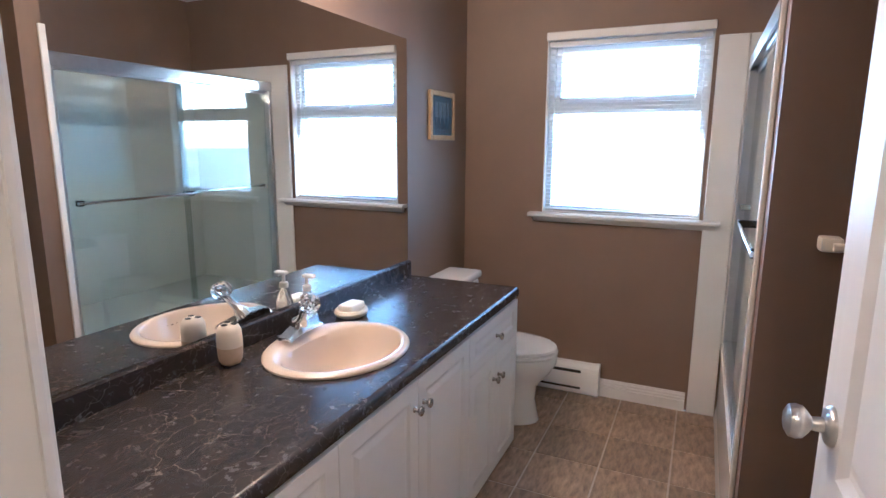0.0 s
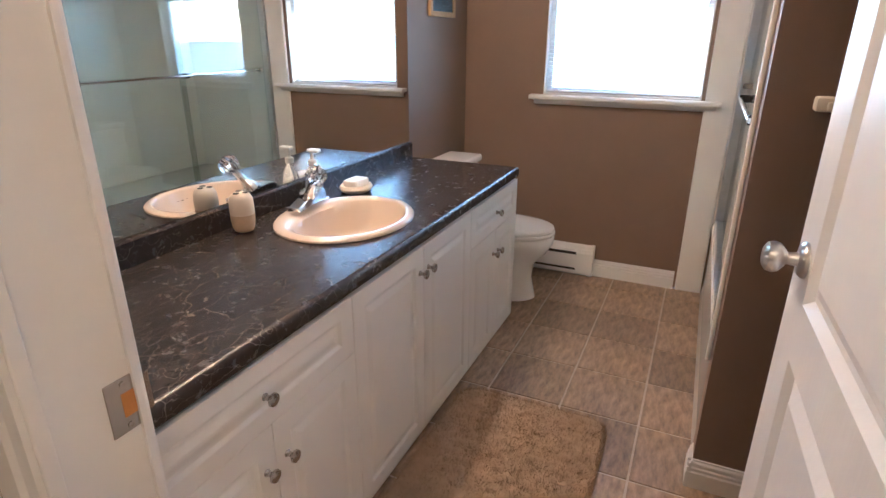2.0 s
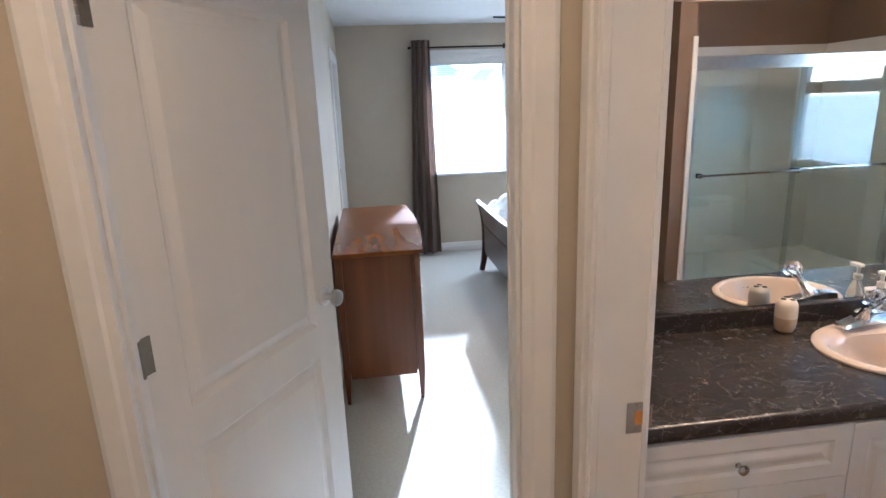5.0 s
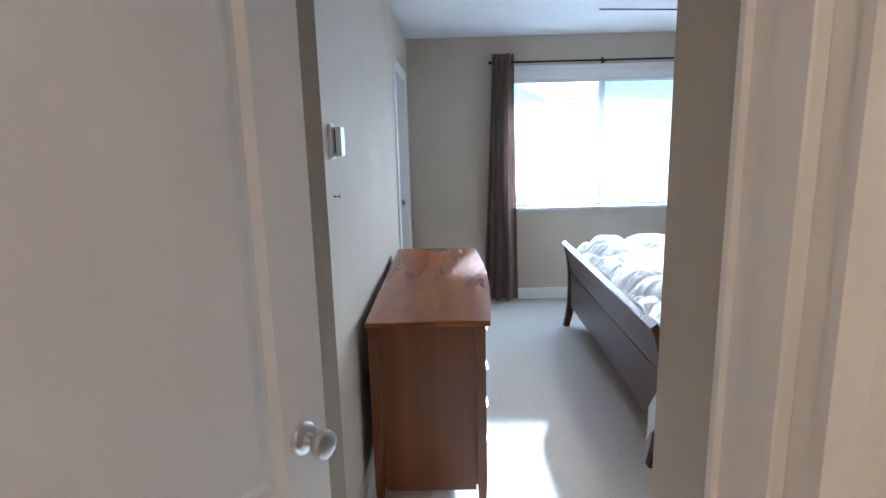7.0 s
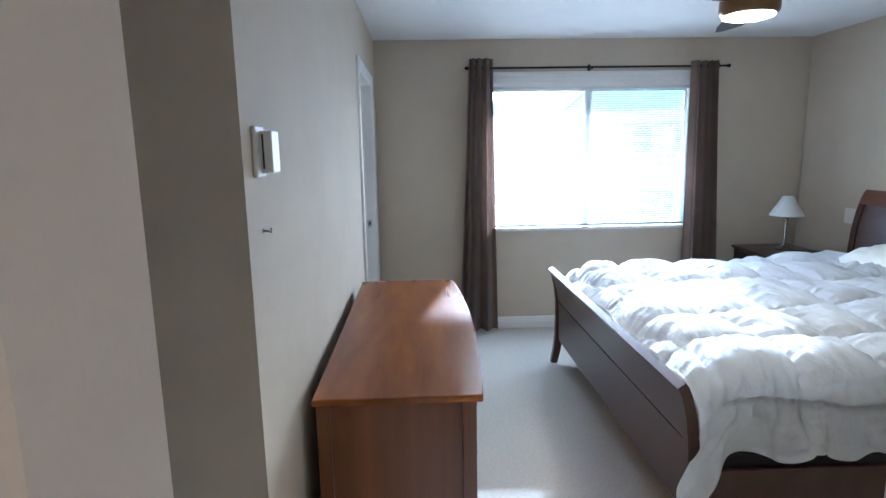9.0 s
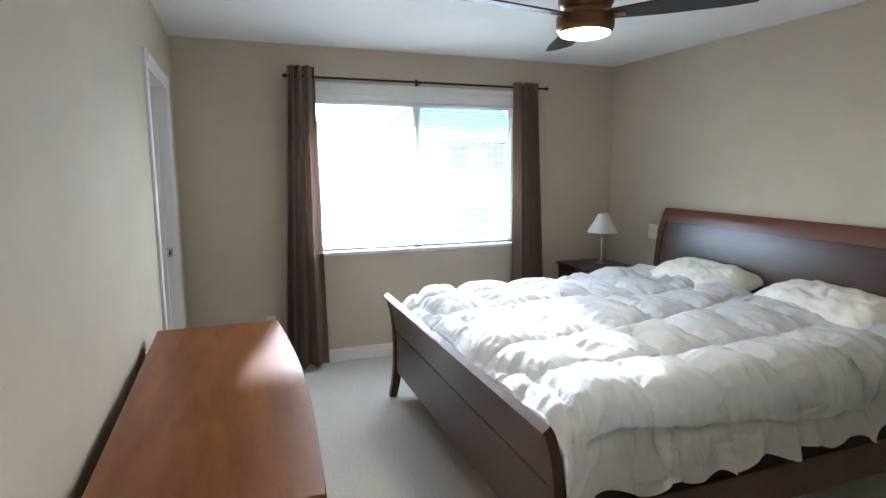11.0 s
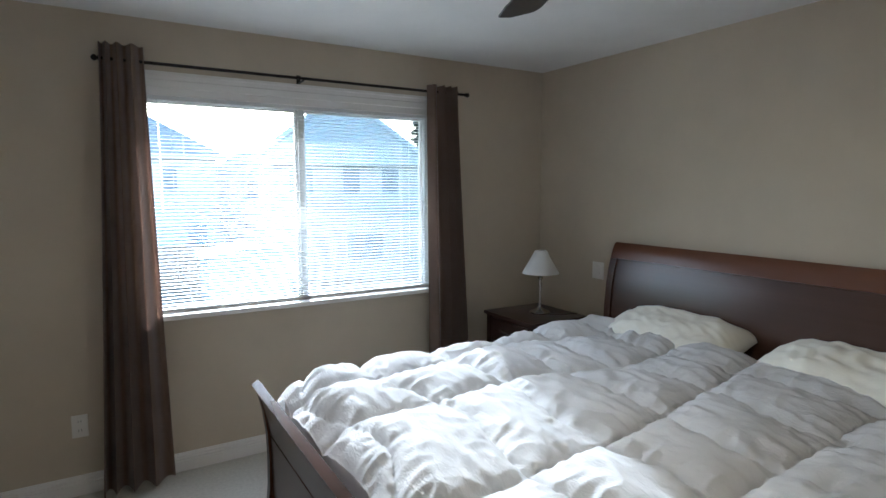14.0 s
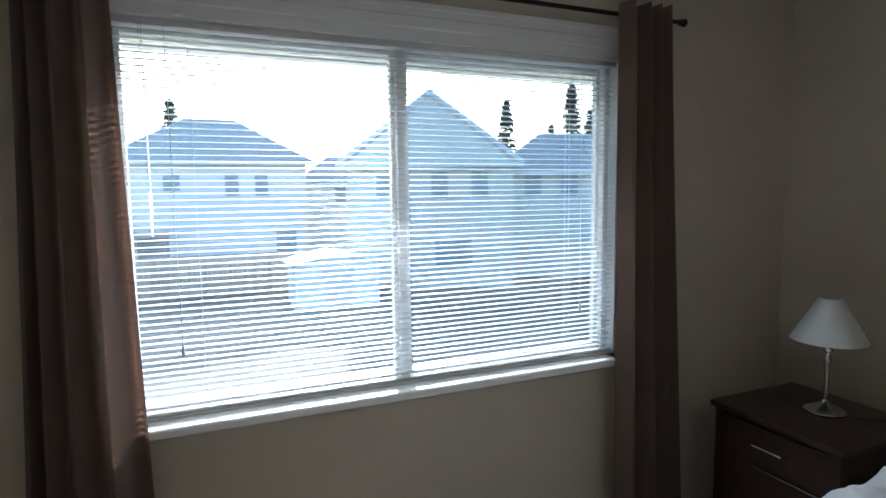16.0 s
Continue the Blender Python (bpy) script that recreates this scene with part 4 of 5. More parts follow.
closet_door = thing("door_3", "white flat closet door set back in its frame", "door", kind="structure")
part("leaf", box(-5.348, -4.522, -0.648, -0.613, 0.012, 2.038, 0.002), M_DOOR, closet_door)

# ---- bedroom: window ----
win = thing("window_2", "wide white vinyl sliding window with two panes", "window", kind="structure")
part("window_frame", frame_ring(0.395, 2.155, 0.885, 2.075, -5.925, -5.845, 0.030, 0.004, axis="x"), M_VINYL, win)
part("mullion", box(-5.915, -5.850, 1.258, 1.292, 0.9152, 2.0448, 0.004), M_VINYL, win)
part("sash", frame_ring(0.4252, 1.2578, 0.9152, 2.0448, -5.895, -5.865, 0.016, 0.003, axis="x"), M_VINYL, win)
part("sash", frame_ring(1.2922, 2.1248, 0.9152, 2.0448, -5.905, -5.875, 0.016, 0.003, axis="x"), M_VINYL, win)
for ya, yb, x in ((0.4412, 1.2418, -5.880), (1.3082, 2.1088, -5.890)):
    pn = part("pane", box(x - 0.002, x + 0.002, ya, yb, 0.9312, 2.0288), M_PANE, win)
    pn.visible_shadow = False
part("insect_screen", box(-5.918, -5.916, 1.2925, 2.1245, 0.9155, 2.0445), M_SCREEN, win, "grey insect screen over one half")
part("window_sill", extrude_profile([(-5.845, 0.8855), (-5.845, 0.903), (-5.722, 0.903), (-5.716, 0.899), (-5.716, 0.880), (-5.722, 0.875), (-5.7955, 0.875), (-5.7955, 0.8855)], 0.432, 2.110, "y"), M_WHITE, win)
part("reveal", frame_ring(0.3955, 2.1545, 0.9035, 2.0745, -5.8445, -5.7955, 0.006, 0.0, axis="x"), M_WHITE, win, "white lining of the opening")
part("head_trim", extrude_profile([(-5.7955, 2.060), (-5.776, 2.060), (-5.776, 2.098), (-5.770, 2.102), (-5.770, 2.135), (-5.774, 2.140), (-5.774, 2.160), (-5.768, 2.166), (-5.768, 2.180), (-5.7955, 2.180)], 0.372, 2.178, "y"), M_WHITE, win)
mini_blind("window_blind", "white slatted mini blind lowered over the bedroom window", "x", -5.815, 0.405, 2.145, 0.909, 2.066, 0.0190, (0.62, 1.27, 1.93))
wand = thing("blind_wand", "thin clear tilt wand hanging from the blind", "blind wand")
part("rod", tube([(-5.797, 0.500, 2.04), (-5.795, 0.502, 1.45)], 0.004, 8), M_CLEAR, wand, smooth=40)
for yy in (0.56, 1.98):
    pc = thing("pull_cord", "white blind pull cord with a small tassel", "cord")
    part("string", tube([(-5.797, yy, 2.04), (-5.796, yy + 0.002, 1.12)], 0.0012, 6), M_SLAT, pc)
    part("tassel", lathe([(0.0, 0.0), (0.006, 0.002), (0.004, 0.03), (0.0, 0.032)], 10, "z", (-5.796, yy + 0.002, 1.09)), M_SLAT, pc)

rod = thing("curtain_rod", "thin black iron curtain rod with ball finials", "curtain rod")
part("pole", tube([(-5.695, 0.255, 2.201), (-5.695, 2.355, 2.201)], 0.008, 14), M_BLACKM, rod, smooth=40)
for yy, d in ((0.255, -1), (2.355, 1)):
    part("finial", lathe([(0.008, 0.0), (0.012, 0.002), (0.012, 0.006), (0.006, 0.009), (0.014, 0.016), (0.0155, 0.024), (0.010, 0.032), (0.004, 0.036), (0.0, 0.037)], 16, "y", (-5.695, yy, 2.201)) if d > 0 else
         lathe([(r, -h) for r, h in [(0.008, 0.0), (0.012, 0.002), (0.012, 0.006), (0.006, 0.009), (0.014, 0.016), (0.0155, 0.024), (0.010, 0.032), (0.004, 0.036), (0.0, 0.037)]], 16, "y", (-5.695, yy, 2.201)), M_BLACKM, rod, smooth=40)
for yy in (0.34, 1.252, 2.20):
    bm = box(-5.7945, -5.790, yy - 0.012, yy + 0.012, 2.165, 2.235, 0.002)
    add_box(bm, -5.790, -5.690, yy - 0.004, yy + 0.004, 2.186, 2.194)
    part("bracket", bm, M_BLACKM, rod)


def curtain(label, top0, top1, bot0, bot1, folds, seed, bias, z1=2.238, z0=0.028):
    """A grommet-topped curtain panel in soft folds; bias above 1 crowds the pleats towards the far end, below 1 towards the near one."""
    c = thing("curtain", label, "curtain", group="bedroom curtains")
    bm = bmesh.new()
    nu, nv = 150, 60
    def place(u, v):
        z = z1 + (z0 - z1) * v
        e = v ** 1.15
        y = (top0 + (top1 - top0) * u) * (1 - e) + (bot0 + (bot1 - bot0) * u) * e
        ph = folds * 2 * math.pi * u ** bias - 0.6 + 0.55 * noise.noise((u * 2 + seed, v * 0.9, 0)) * (0.2 + v)
        amp = (0.030 + 0.026 * v) * (0.9 + 0.35 * noise.noise((u * 2.5, v * 0.8, seed)))
        x = -5.662 + amp * (math.sin(ph) + 0.22 * math.sin(2 * ph + seed)) + 0.006 * noise.noise((u * 5, v * 2.5, seed + 5)) * v
        return (x, y + 0.008 * math.cos(ph) * (0.4 + v), z + 0.010 * noise.noise((u * 3, 0, seed + 9)) * v + 0.002 * math.sin(ph) * (1 - v) ** 8)
    rows = [[bm.verts.new(place(i / nu, j / nv)) for i in range(nu + 1)] for j in range(nv + 1)]
    for a, b in zip(rows, rows[1:]):
        for i in range(nu):
            bm.faces.new((a[i], a[i + 1], b[i + 1], b[i]))
    bmesh.ops.solidify(bm, geom=bm.faces[:], thickness=0.003)
    part("panel", bm, M_CURT, c, smooth=60)
    vr = (z1 - 2.201) / (z1 - z0)
    for k in range(nu):
        xa, xb = place(k / nu, vr)[0] + 5.695, place((k + 1) / nu, vr)[0] + 5.695
        if xa * xb < 0:
            y = place((k + 0.5) / nu, vr)[1]
            pts = [(-5.695 + 0.021 * math.cos(q), y, 2.201 + 0.021 * math.sin(q)) for q in [2 * math.pi * w / 16 for w in range(17)]]
            part("grommet", tube(pts, 0.004, 6), M_BLACKM, c, "dark metal ring", smooth=50)
    return c


curtain("dark brown grommet curtain gathered beside the window", 0.250, 0.440, 0.150, 0.478, 4.0, 1.0, 0.62, 2.272)
curtain("dark brown grommet curtain hanging behind the nightstand", 2.050, 2.285, 2.060, 2.410, 4.0, 7.0, 1.55)

# ---- bedroom: dresser ----
dr = thing("dresser", "cherry-stained wooden dresser with slim metal pulls", "dresser")
DX0, DX1, DY0, DY1, DZ = -3.945, -2.516, -0.473, 0.007, 0.886
outline = [(DX0, DY0), (DX1, DY0)] + [(DX1 + (DX0 - DX1) * k / 16, DY1 + 0.034 * math.sin(math.pi * k / 16)) for k in range(17)]
bm = extrude_profile(outline, DZ - 0.022, DZ, "z")
bmesh.ops.bevel(bm, geom=bm.edges[:], offset=0.003, segments=1, affect="EDGES")
part("top", bm, M_CHERRY, dr, smooth=35)
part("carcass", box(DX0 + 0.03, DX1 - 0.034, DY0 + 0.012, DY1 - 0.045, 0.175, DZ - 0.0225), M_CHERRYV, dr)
for xa in (DX0 + 0.020, DX1 - 0.050):
    for ya in (DY0 + 0.008, DY1 - 0.055):
        fx = 0.010 if xa > -3 else -0.010
        bm = loft([[(xa + 0.010, ya + 0.008, 0.0), (xa + 0.028, ya + 0.008, 0.0), (xa + 0.028, ya + 0.026, 0.0), (xa + 0.010, ya + 0.026, 0.0)],
                   [(xa, ya, 0.19), (xa + 0.032, ya, 0.19), (xa + 0.032, ya + 0.038, 0.19), (xa, ya + 0.038, 0.19)],
                   [(xa, ya, DZ - 0.0225), (xa + 0.032, ya, DZ - 0.0225), (xa + 0.032, ya + 0.038, DZ - 0.0225), (xa, ya + 0.038, DZ - 0.0225)]])
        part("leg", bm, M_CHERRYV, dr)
part("apron", extrude_profile([(DY0 + 0.05, 0.150), (DY1 - 0.06, 0.150), (DY1 - 0.06, 0.176), (DY0 + 0.05, 0.176)], DX1 - 0.048, DX1 - 0.036, "x"), M_CHERRYV, dr)
rows_z = ((0.700, 0.855), (0.530, 0.694), (0.360, 0.524), (0.185, 0.354))
for za, zb in rows_z:
    for k in range(2):
        xa = DX0 + 0.056 + k * 0.662
        dw = part("drawer", box(xa, xa + 0.655, DY1 - 0.0448, DY1 - 0.025, za, zb, 0.003), M_CHERRY, dr)
        for hx in (0.16, 0.495):
            bm = tube([(xa + hx - 0.045, DY1 - 0.026, (za + zb) / 2), (xa + hx - 0.045, DY1 - 0.004, (za + zb) / 2), (xa + hx + 0.045, DY1 - 0.004, (za + zb) / 2), (xa + hx + 0.045, DY1 - 0.026, (za + zb) / 2)], 0.0045, 8)
            part("pull", bm, M_NICKEL, dw, "satin metal bar pull", smooth=40)

# ---- bedroom: bed ----
bed = thing("bed", "dark-stained wooden king sleigh bed frame", "bed")
BX0, BX1 = -4.985, -2.912


def sweep_x(line, thick, x0, x1):
    """A curved board: a line of (y, z) with a thickness, drawn along x."""
    L = [Vector((0, y, z)) for y, z in line]
    front, back = [], []
    for i, p in enumerate(L):
        d = (L[min(i + 1, len(L) - 1)] - L[max(i - 1, 0)]).normalized()
        n = Vector((0, -d.z, d.y))
        th = thick[i] if isinstance(thick, (list, tuple)) else thick
        front.append((p.y + n.y * th / 2, p.z + n.z * th / 2))
        back.append((p.y - n.y * th / 2, p.z - n.z * th / 2))
    return extrude_profile(front + back[::-1], x0, x1, "x")


part("footboard_upper", sweep_x([(0.829, 0.481), (0.819, 0.54), (0.805, 0.61), (0.790, 0.665), (0.778, 0.695)], 0.026, BX0 + 0.04, BX1 - 0.04), M_BEDWOOD, bed, smooth=40)
part("footboard_lower", sweep_x([(0.834, 0.19), (0.8345, 0.30), (0.833, 0.40), (0.830, 0.472)], 0.028, BX0 + 0.04, BX1 - 0.04), M_BEDWOOD, bed, smooth=40)
part("footboard_cap", sweep_x([(0.782, 0.690), (0.774, 0.705), (0.768, 0.713)], 0.036, BX0 - 0.004, BX1 + 0.004), M_BEDWOOD, bed)
part("foot_bead", sweep_x([(0.8305, 0.4722), (0.8293, 0.4808)], 0.020, BX0 + 0.04, BX1 - 0.04), M_BEDWOOD, bed)
for xa in (BX0, BX1 - 0.042):
    part("foot_post", sweep_x([(0.800, 0.0), (0.822, 0.10), (0.836, 0.22), (0.838, 0.36), (0.830, 0.48), (0.814, 0.59), (0.792, 0.67), (0.780, 0.700)], [0.046, 0.052, 0.056, 0.054, 0.046, 0.042, 0.038, 0.036], xa, xa + 0.042), M_BEDWOOD, bed, smooth=40)
for xa in (BX0 + 0.012, BX1 - 0.040):
    part("side_rail", box(xa, xa + 0.028, 0.860, 3.00, 0.20, 0.36, 0.004), M_BEDWOOD, bed)
head = [(2.995, 0.30), (2.993, 0.60), (2.998, 0.80), (3.010, 0.95), (3.030, 1.06), (3.050, 1.125)]
part("headboard_panel", sweep_x(head, 0.030, BX0 + 0.05, BX1 - 0.05), M_BEDWOOD, bed, smooth=50)
part("headboard_band", sweep_x([(3.048, 1.1255), (3.060, 1.165), (3.076, 1.200), (3.090, 1.215)], 0.044, BX0 - 0.005, BX1 + 0.005), M_BEDBAND, bed, "red-brown rolled top", smooth=50)
for xa in (BX0, BX1 - 0.05):
    part("head_post", sweep_x([(3.035, 0.0), (3.012, 0.12), (2.998, 0.40), (2.996, 0.62), (3.002, 0.82), (3.014, 0.96), (3.034, 1.07), (3.050, 1.124)], 0.056, xa, xa + 0.05), M_BEDWOOD, bed, smooth=50)
for ya in (1.3, 2.0, 2.6):
    part("slat_support", box(BX0 + 0.041, BX1 - 0.041, ya, ya + 0.09, 0.20, 0.228), M_BEDWOOD, bed)
base = part("box_spring", box(-4.93, -2.965, 0.875, 2.965, 0.2285, 0.40, 0.02, 2), M_SKIRT)
tagged(base, "black cloth-covered box spring under the mattress", "box spring")
mattress = part("mattress", box(-4.93, -2.965, 0.875, 2.965, 0.401, 0.655, 0.05, 4), M_MATTR, smooth=50)
tagged(mattress, "pale quilted king mattress mostly under the duvet", "mattress")


def duvet():
    """A puffy white duvet with stitched baffles, lying over the mattress and hanging down at both sides."""
    xc, half = -3.945, 1.00
    r, drop = 0.15, 0.28
    arc = half - r + r * math.pi / 2 + drop
    n, m = 330, 250
    ya, yb = 0.852, 2.76
    bm = bmesh.new()
    rows = []
    for j in range(m + 1):
        v = j / m
        row = []
        for i in range(n + 1):
            s = (2 * i / n - 1) * arc
            side = 1 if s > 0 else -1
            a = abs(s)
            ey = v * (yb - ya)
            dv = 0.160 + 0.05 * v + 0.125 * math.exp(-(ey / 0.10) ** 2) + 0.022 * math.sin(ey * 26) + 0.02 * noise.noise((v * 2.3, side * 3.0, 1))
            if a < half - r:
                px, pz, nx, nz = a, 0.0, 0.0, 1.0
                hang = 0.0
            elif a < half - r + r * math.pi / 2:
                q = (a - (half - r)) / r
                px, pz, nx, nz = half - r + r * math.sin(q), -r + r * math.cos(q), math.sin(q), math.cos(q)
                hang = 0.0
            else:
                k = (a - (half - r + r * math.pi / 2)) / drop
                px, pz, nx, nz = half, -r - k * dv, 1.0, 0.0
                hang = k
            y = ya + (yb - ya) * v
            # rolled ends at the foot and towards the pillows
            ey = min(v, 1) * (yb - ya)
            fall = 0.0
            if ey < 0.16:
                q = 1 - ey / 0.16
                fall = 0.11 * q * q
            e2 = (1 - v) * (yb - ya)
            if e2 < 0.06:
                fall += 0.05 * (1 - e2 / 0.06) ** 2
            jx = 0.75 * noise.noise((s * 1.3, y * 1.3, 21.0))
            jy = 0.75 * noise.noise((s * 1.3, y * 1.3, 33.0))
            gx, gy = (s + 2.1) / 0.46 + jx * 0.6, (y + 0.05) / 0.33 + jy * 0.8
            ax, ay = abs(math.sin(math.pi * gx)), abs(math.sin(math.pi * gy))
            puff = ax ** 0.40 * ay ** 0.45
            wr = noise.noise((s * 1.9, y * 1.9, 4.0)) * 0.010
            near_y = max(0.0, 1 - ay) ** 0.8 * ay ** 0.25
            near_x = max(0.0, 1 - ax) ** 0.8 * ax ** 0.25
            lump = noise.noise((s * 2.2, y * 2.2, 15.0))
            ry = 1 - 3.0 * abs(noise.noise((s * 15 + 2 * y, y * 4, 9.0)))
            rx = 1 - 3.0 * abs(noise.noise((s * 4, y * 15 + 2 * s, 2.0)))
            pk = 0.016 * near_y * ry * (0.9 + lump) + 0.013 * near_x * rx * (0.9 - lump)
            fine = 0.0042 * (1 - 3.0 * abs(noise.noise((s * 8 + 7 * y, y * 14 - 5 * s, 9.0)))) * (0.5 + abs(lump)) + 0.0025 * noise.noise((s * 40, y * 30, 5.0)) * (1 - puff)
            h = 0.060 * puff + wr + pk + fine - 0.024
            if hang > 0:
                h = h * (1 - 0.25 * hang) + hang * (0.055 * (0.6 + 0.6 * noise.noise((y * 1.1, side, 7))) + 0.030 * math.sin(y * 17 + 2.2 * noise.noise((y * 2, 0, side))) + 0.016 * math.sin(y * 41 + 3 * noise.noise((y * 3, 1, side))))
            foot = max(0.0, 1 - ey / 0.26) * (1 if side > 0 else 0)
            w = max(0.0, min(1.0, (a - (half - r)) / (r * math.pi / 2)))
            w = w * w * (3 - 2 * w)
            if a > half - r:
                h += foot * (0.078 * w + 0.014 * hang * math.sin(s * 30 + y * 60))
                y -= foot * (0.03 * w + 0.085 * min(1.0, hang * 2.2))
                y += 0.018 * hang * math.sin(y * 31)
            h += 0.005 * (1 - 2.6 * abs(noise.noise((s * 6 + 1.5 * y, y * 15, 51.0)))) * (1 - hang)
            z = 0.752 + 0.040 * max(0.0, v - 0.68) / 0.32 + pz - fall + nz * h + 0.012 * (v - 0.3)
            x = xc + side * (px + nx * h)
            row.append(bm.verts.new((x, y + 0.02 * noise.noise((s * 3, y * 3, 11)), z)))
        rows.append(row)
    for a, b in zip(rows, rows[1:]):
        for i in range(n):
            bm.faces.new((a[i], a[i + 1], b[i + 1], b[i]))
    bmesh.ops.solidify(bm, geom=bm.faces[:], thickness=0.018)
    ob = part("duvet", bm, M_DUVET, None, smooth=70)
    return tagged(ob, "puffy white quilted duvet hanging over the bed sides", "duvet")


duvet()


def pillow(place, w, d, h, rz, tilt, seed, label):
    bm = bmesh.new()
    n, m = 64, 44
    for sgn in (1, -1):
        rows = []
        for j in range(m + 1):
            v = 2 * j / m - 1
            row = []
            for i in range(n + 1):
                u = 2 * i / n - 1
                e = max(0.0, (1 - abs(u) ** 3.2) * (1 - abs(v) ** 2.6)) ** 0.5
                pin = 1 - 0.07 * (1 - abs(v) ** 2) * abs(u) ** 3
                pinv = 1 - 0.09 * (1 - abs(u) ** 2) * abs(v) ** 3
                zz = sgn * h * e * (1.0 + 0.25 * noise.noise((u * 1.4, v * 1.4, seed))) + (0.016 * noise.noise((u * 4 + v, v * 2.5, seed + 3)) + 0.008 * noise.noise((u * 8 + 2 * v, v * 4, seed + 1)) + 0.0025 * math.sin(u * 23 + 9 * v + 9 * noise.noise((u * 2, v * 2, seed)))) * e
                corner = 1 - 0.05 * abs(u * v) ** 3
                row.append(bm.verts.new((u * w / 2 * pin * corner, v * d / 2 * pinv * corner, zz - 0.035 * abs(u) ** 4 - 0.02 * abs(u * v) ** 2)))
            rows.append(row)
        for a, b in zip(rows, rows[1:]):
            for i in range(n):
                bm.faces.new((a[i], a[i + 1], b[i + 1], b[i]))
    bmesh.ops.remove_doubles(bm, verts=bm.verts[:], dist=0.0015)
    ob = part("pillow", bm, M_PILLOW, None, smooth=80)
    ob.matrix_world = pose(*place, tilt, 0, rz)
    return tagged(ob, label, "pillow", "bed pillows")


pillow((-4.36, 2.80, 0.815), 0.80, 0.42, 0.074, 3, 15, 2.0, "cream cotton pillow lying near the nightstand")
pillow((-3.46, 2.80, 0.820), 0.86, 0.42, 0.078, -3, 13, 8.0, "crumpled cream cotton pillow against the headboard")
sheet_ = part("fitted_sheet", box(-4.935, -2.96, 2.45, 2.970, 0.60, 0.668, 0.03, 3), M_PILLOW, smooth=50)
tagged(sheet_, "cream fitted sheet at the head of the mattress", "sheet")

# ---- bedroom: nightstand and lamp ----
ns = thing("nightstand", "dark-stained wooden nightstand with one drawer", "nightstand")
NX0, NX1, NY0, NY1, NZ = -5.556, -5.055, 2.427, 2.90, 0.747
part("top", box(NX0, NX1, NY0, NY1, NZ - 0.022, NZ, 0.004, 2), M_ESPRESSO, ns, smooth=35)
part("carcass", box(NX0 + 0.025, NX1 - 0.025, NY0 + 0.035, NY1 - 0.01, 0.22, NZ - 0.0225), M_ESPRESSO, ns)
dwr = part("drawer", box(NX0 + 0.05, NX1 - 0.05, NY0 + 0.020, NY0 + 0.0348, 0.555, 0.705, 0.003), M_ESPRESSO, ns)
part("pull", tube([(-5.365, NY0 + 0.021, 0.640), (-5.365, NY0 - 0.002, 0.640), (-5.255, NY0 - 0.002, 0.640), (-5.255, NY0 + 0.021, 0.640)], 0.0045, 8), M_NICKEL, dwr, "satin metal bar pull", smooth=40)
part("lower_panel", box(NX0 + 0.05, NX1 - 0.05, NY0 + 0.024, NY0 + 0.0348, 0.235, 0.548, 0.003), M_ESPRESSO, ns)
for xa in (NX0 + 0.015, NX1 - 0.053):
    for ya in (NY0 + 0.016, NY1 - 0.046):
        part("leg", loft([[(xa + 0.008, ya + 0.006, 0), (xa + 0.028, ya + 0.006, 0), (xa + 0.028, ya + 0.026, 0), (xa + 0.008, ya + 0.026, 0)],
                          [(xa, ya, 0.22), (xa + 0.038, ya, 0.22), (xa + 0.038, ya + 0.036, 0.22), (xa, ya + 0.036, 0.22)],
                          [(xa, ya, NZ - 0.0225), (xa + 0.038, ya, NZ - 0.0225), (xa + 0.038, ya + 0.036, NZ - 0.0225), (xa, ya + 0.036, NZ - 0.0225)]]), M_ESPRESSO, ns)
lamp = thing("table_lamp", "slim nickel table lamp with a white bell shade", "lamp", (-5.290, 2.697, NZ + 0.001))
part("base", lathe([(0.0, 0.0), (0.066, 0.0), (0.068, 0.006), (0.060, 0.014), (0.035, 0.024), (0.016, 0.034), (0.010, 0.046)], 36), M_NICKEL, lamp, smooth=40)
part("stem", lathe([(0.0095, 0.046), (0.008, 0.09), (0.0085, 0.16), (0.012, 0.19), (0.0125, 0.20), (0.008, 0.208), (0.008, 0.222), (0.015, 0.228), (0.016, 0.245), (0.011, 0.252), (0.010, 0.285)], 24), M_NICKEL, lamp, smooth=40)
bm = lathe([(0.122, 0.268), (0.110, 0.292), (0.092, 0.322), (0.074, 0.352), (0.058, 0.382), (0.046, 0.408), (0.036, 0.421), (0.030, 0.421), (0.042, 0.405), (0.055, 0.379), (0.070, 0.350), (0.089, 0.320), (0.107, 0.290), (0.119, 0.268)], 40)
part("shade", bm, M_SHADE, lamp, "white frosted bell shade", smooth=40)
cordb = part("lamp_cord", tube([(-5.29 + 0.06, 2.70, NZ + 0.005), (-5.20, 2.72, NZ + 0.004), (-5.13, 2.78, NZ + 0.012), (-5.12, 2.86, NZ + 0.010), (-5.14, 2.915, NZ - 0.05), (-5.15, 2.95, NZ - 0.3)], 0.003, 6), M_BLACKM, smooth=50)
tagged(cordb, "thin black lamp cord trailing over the nightstand", "cord")


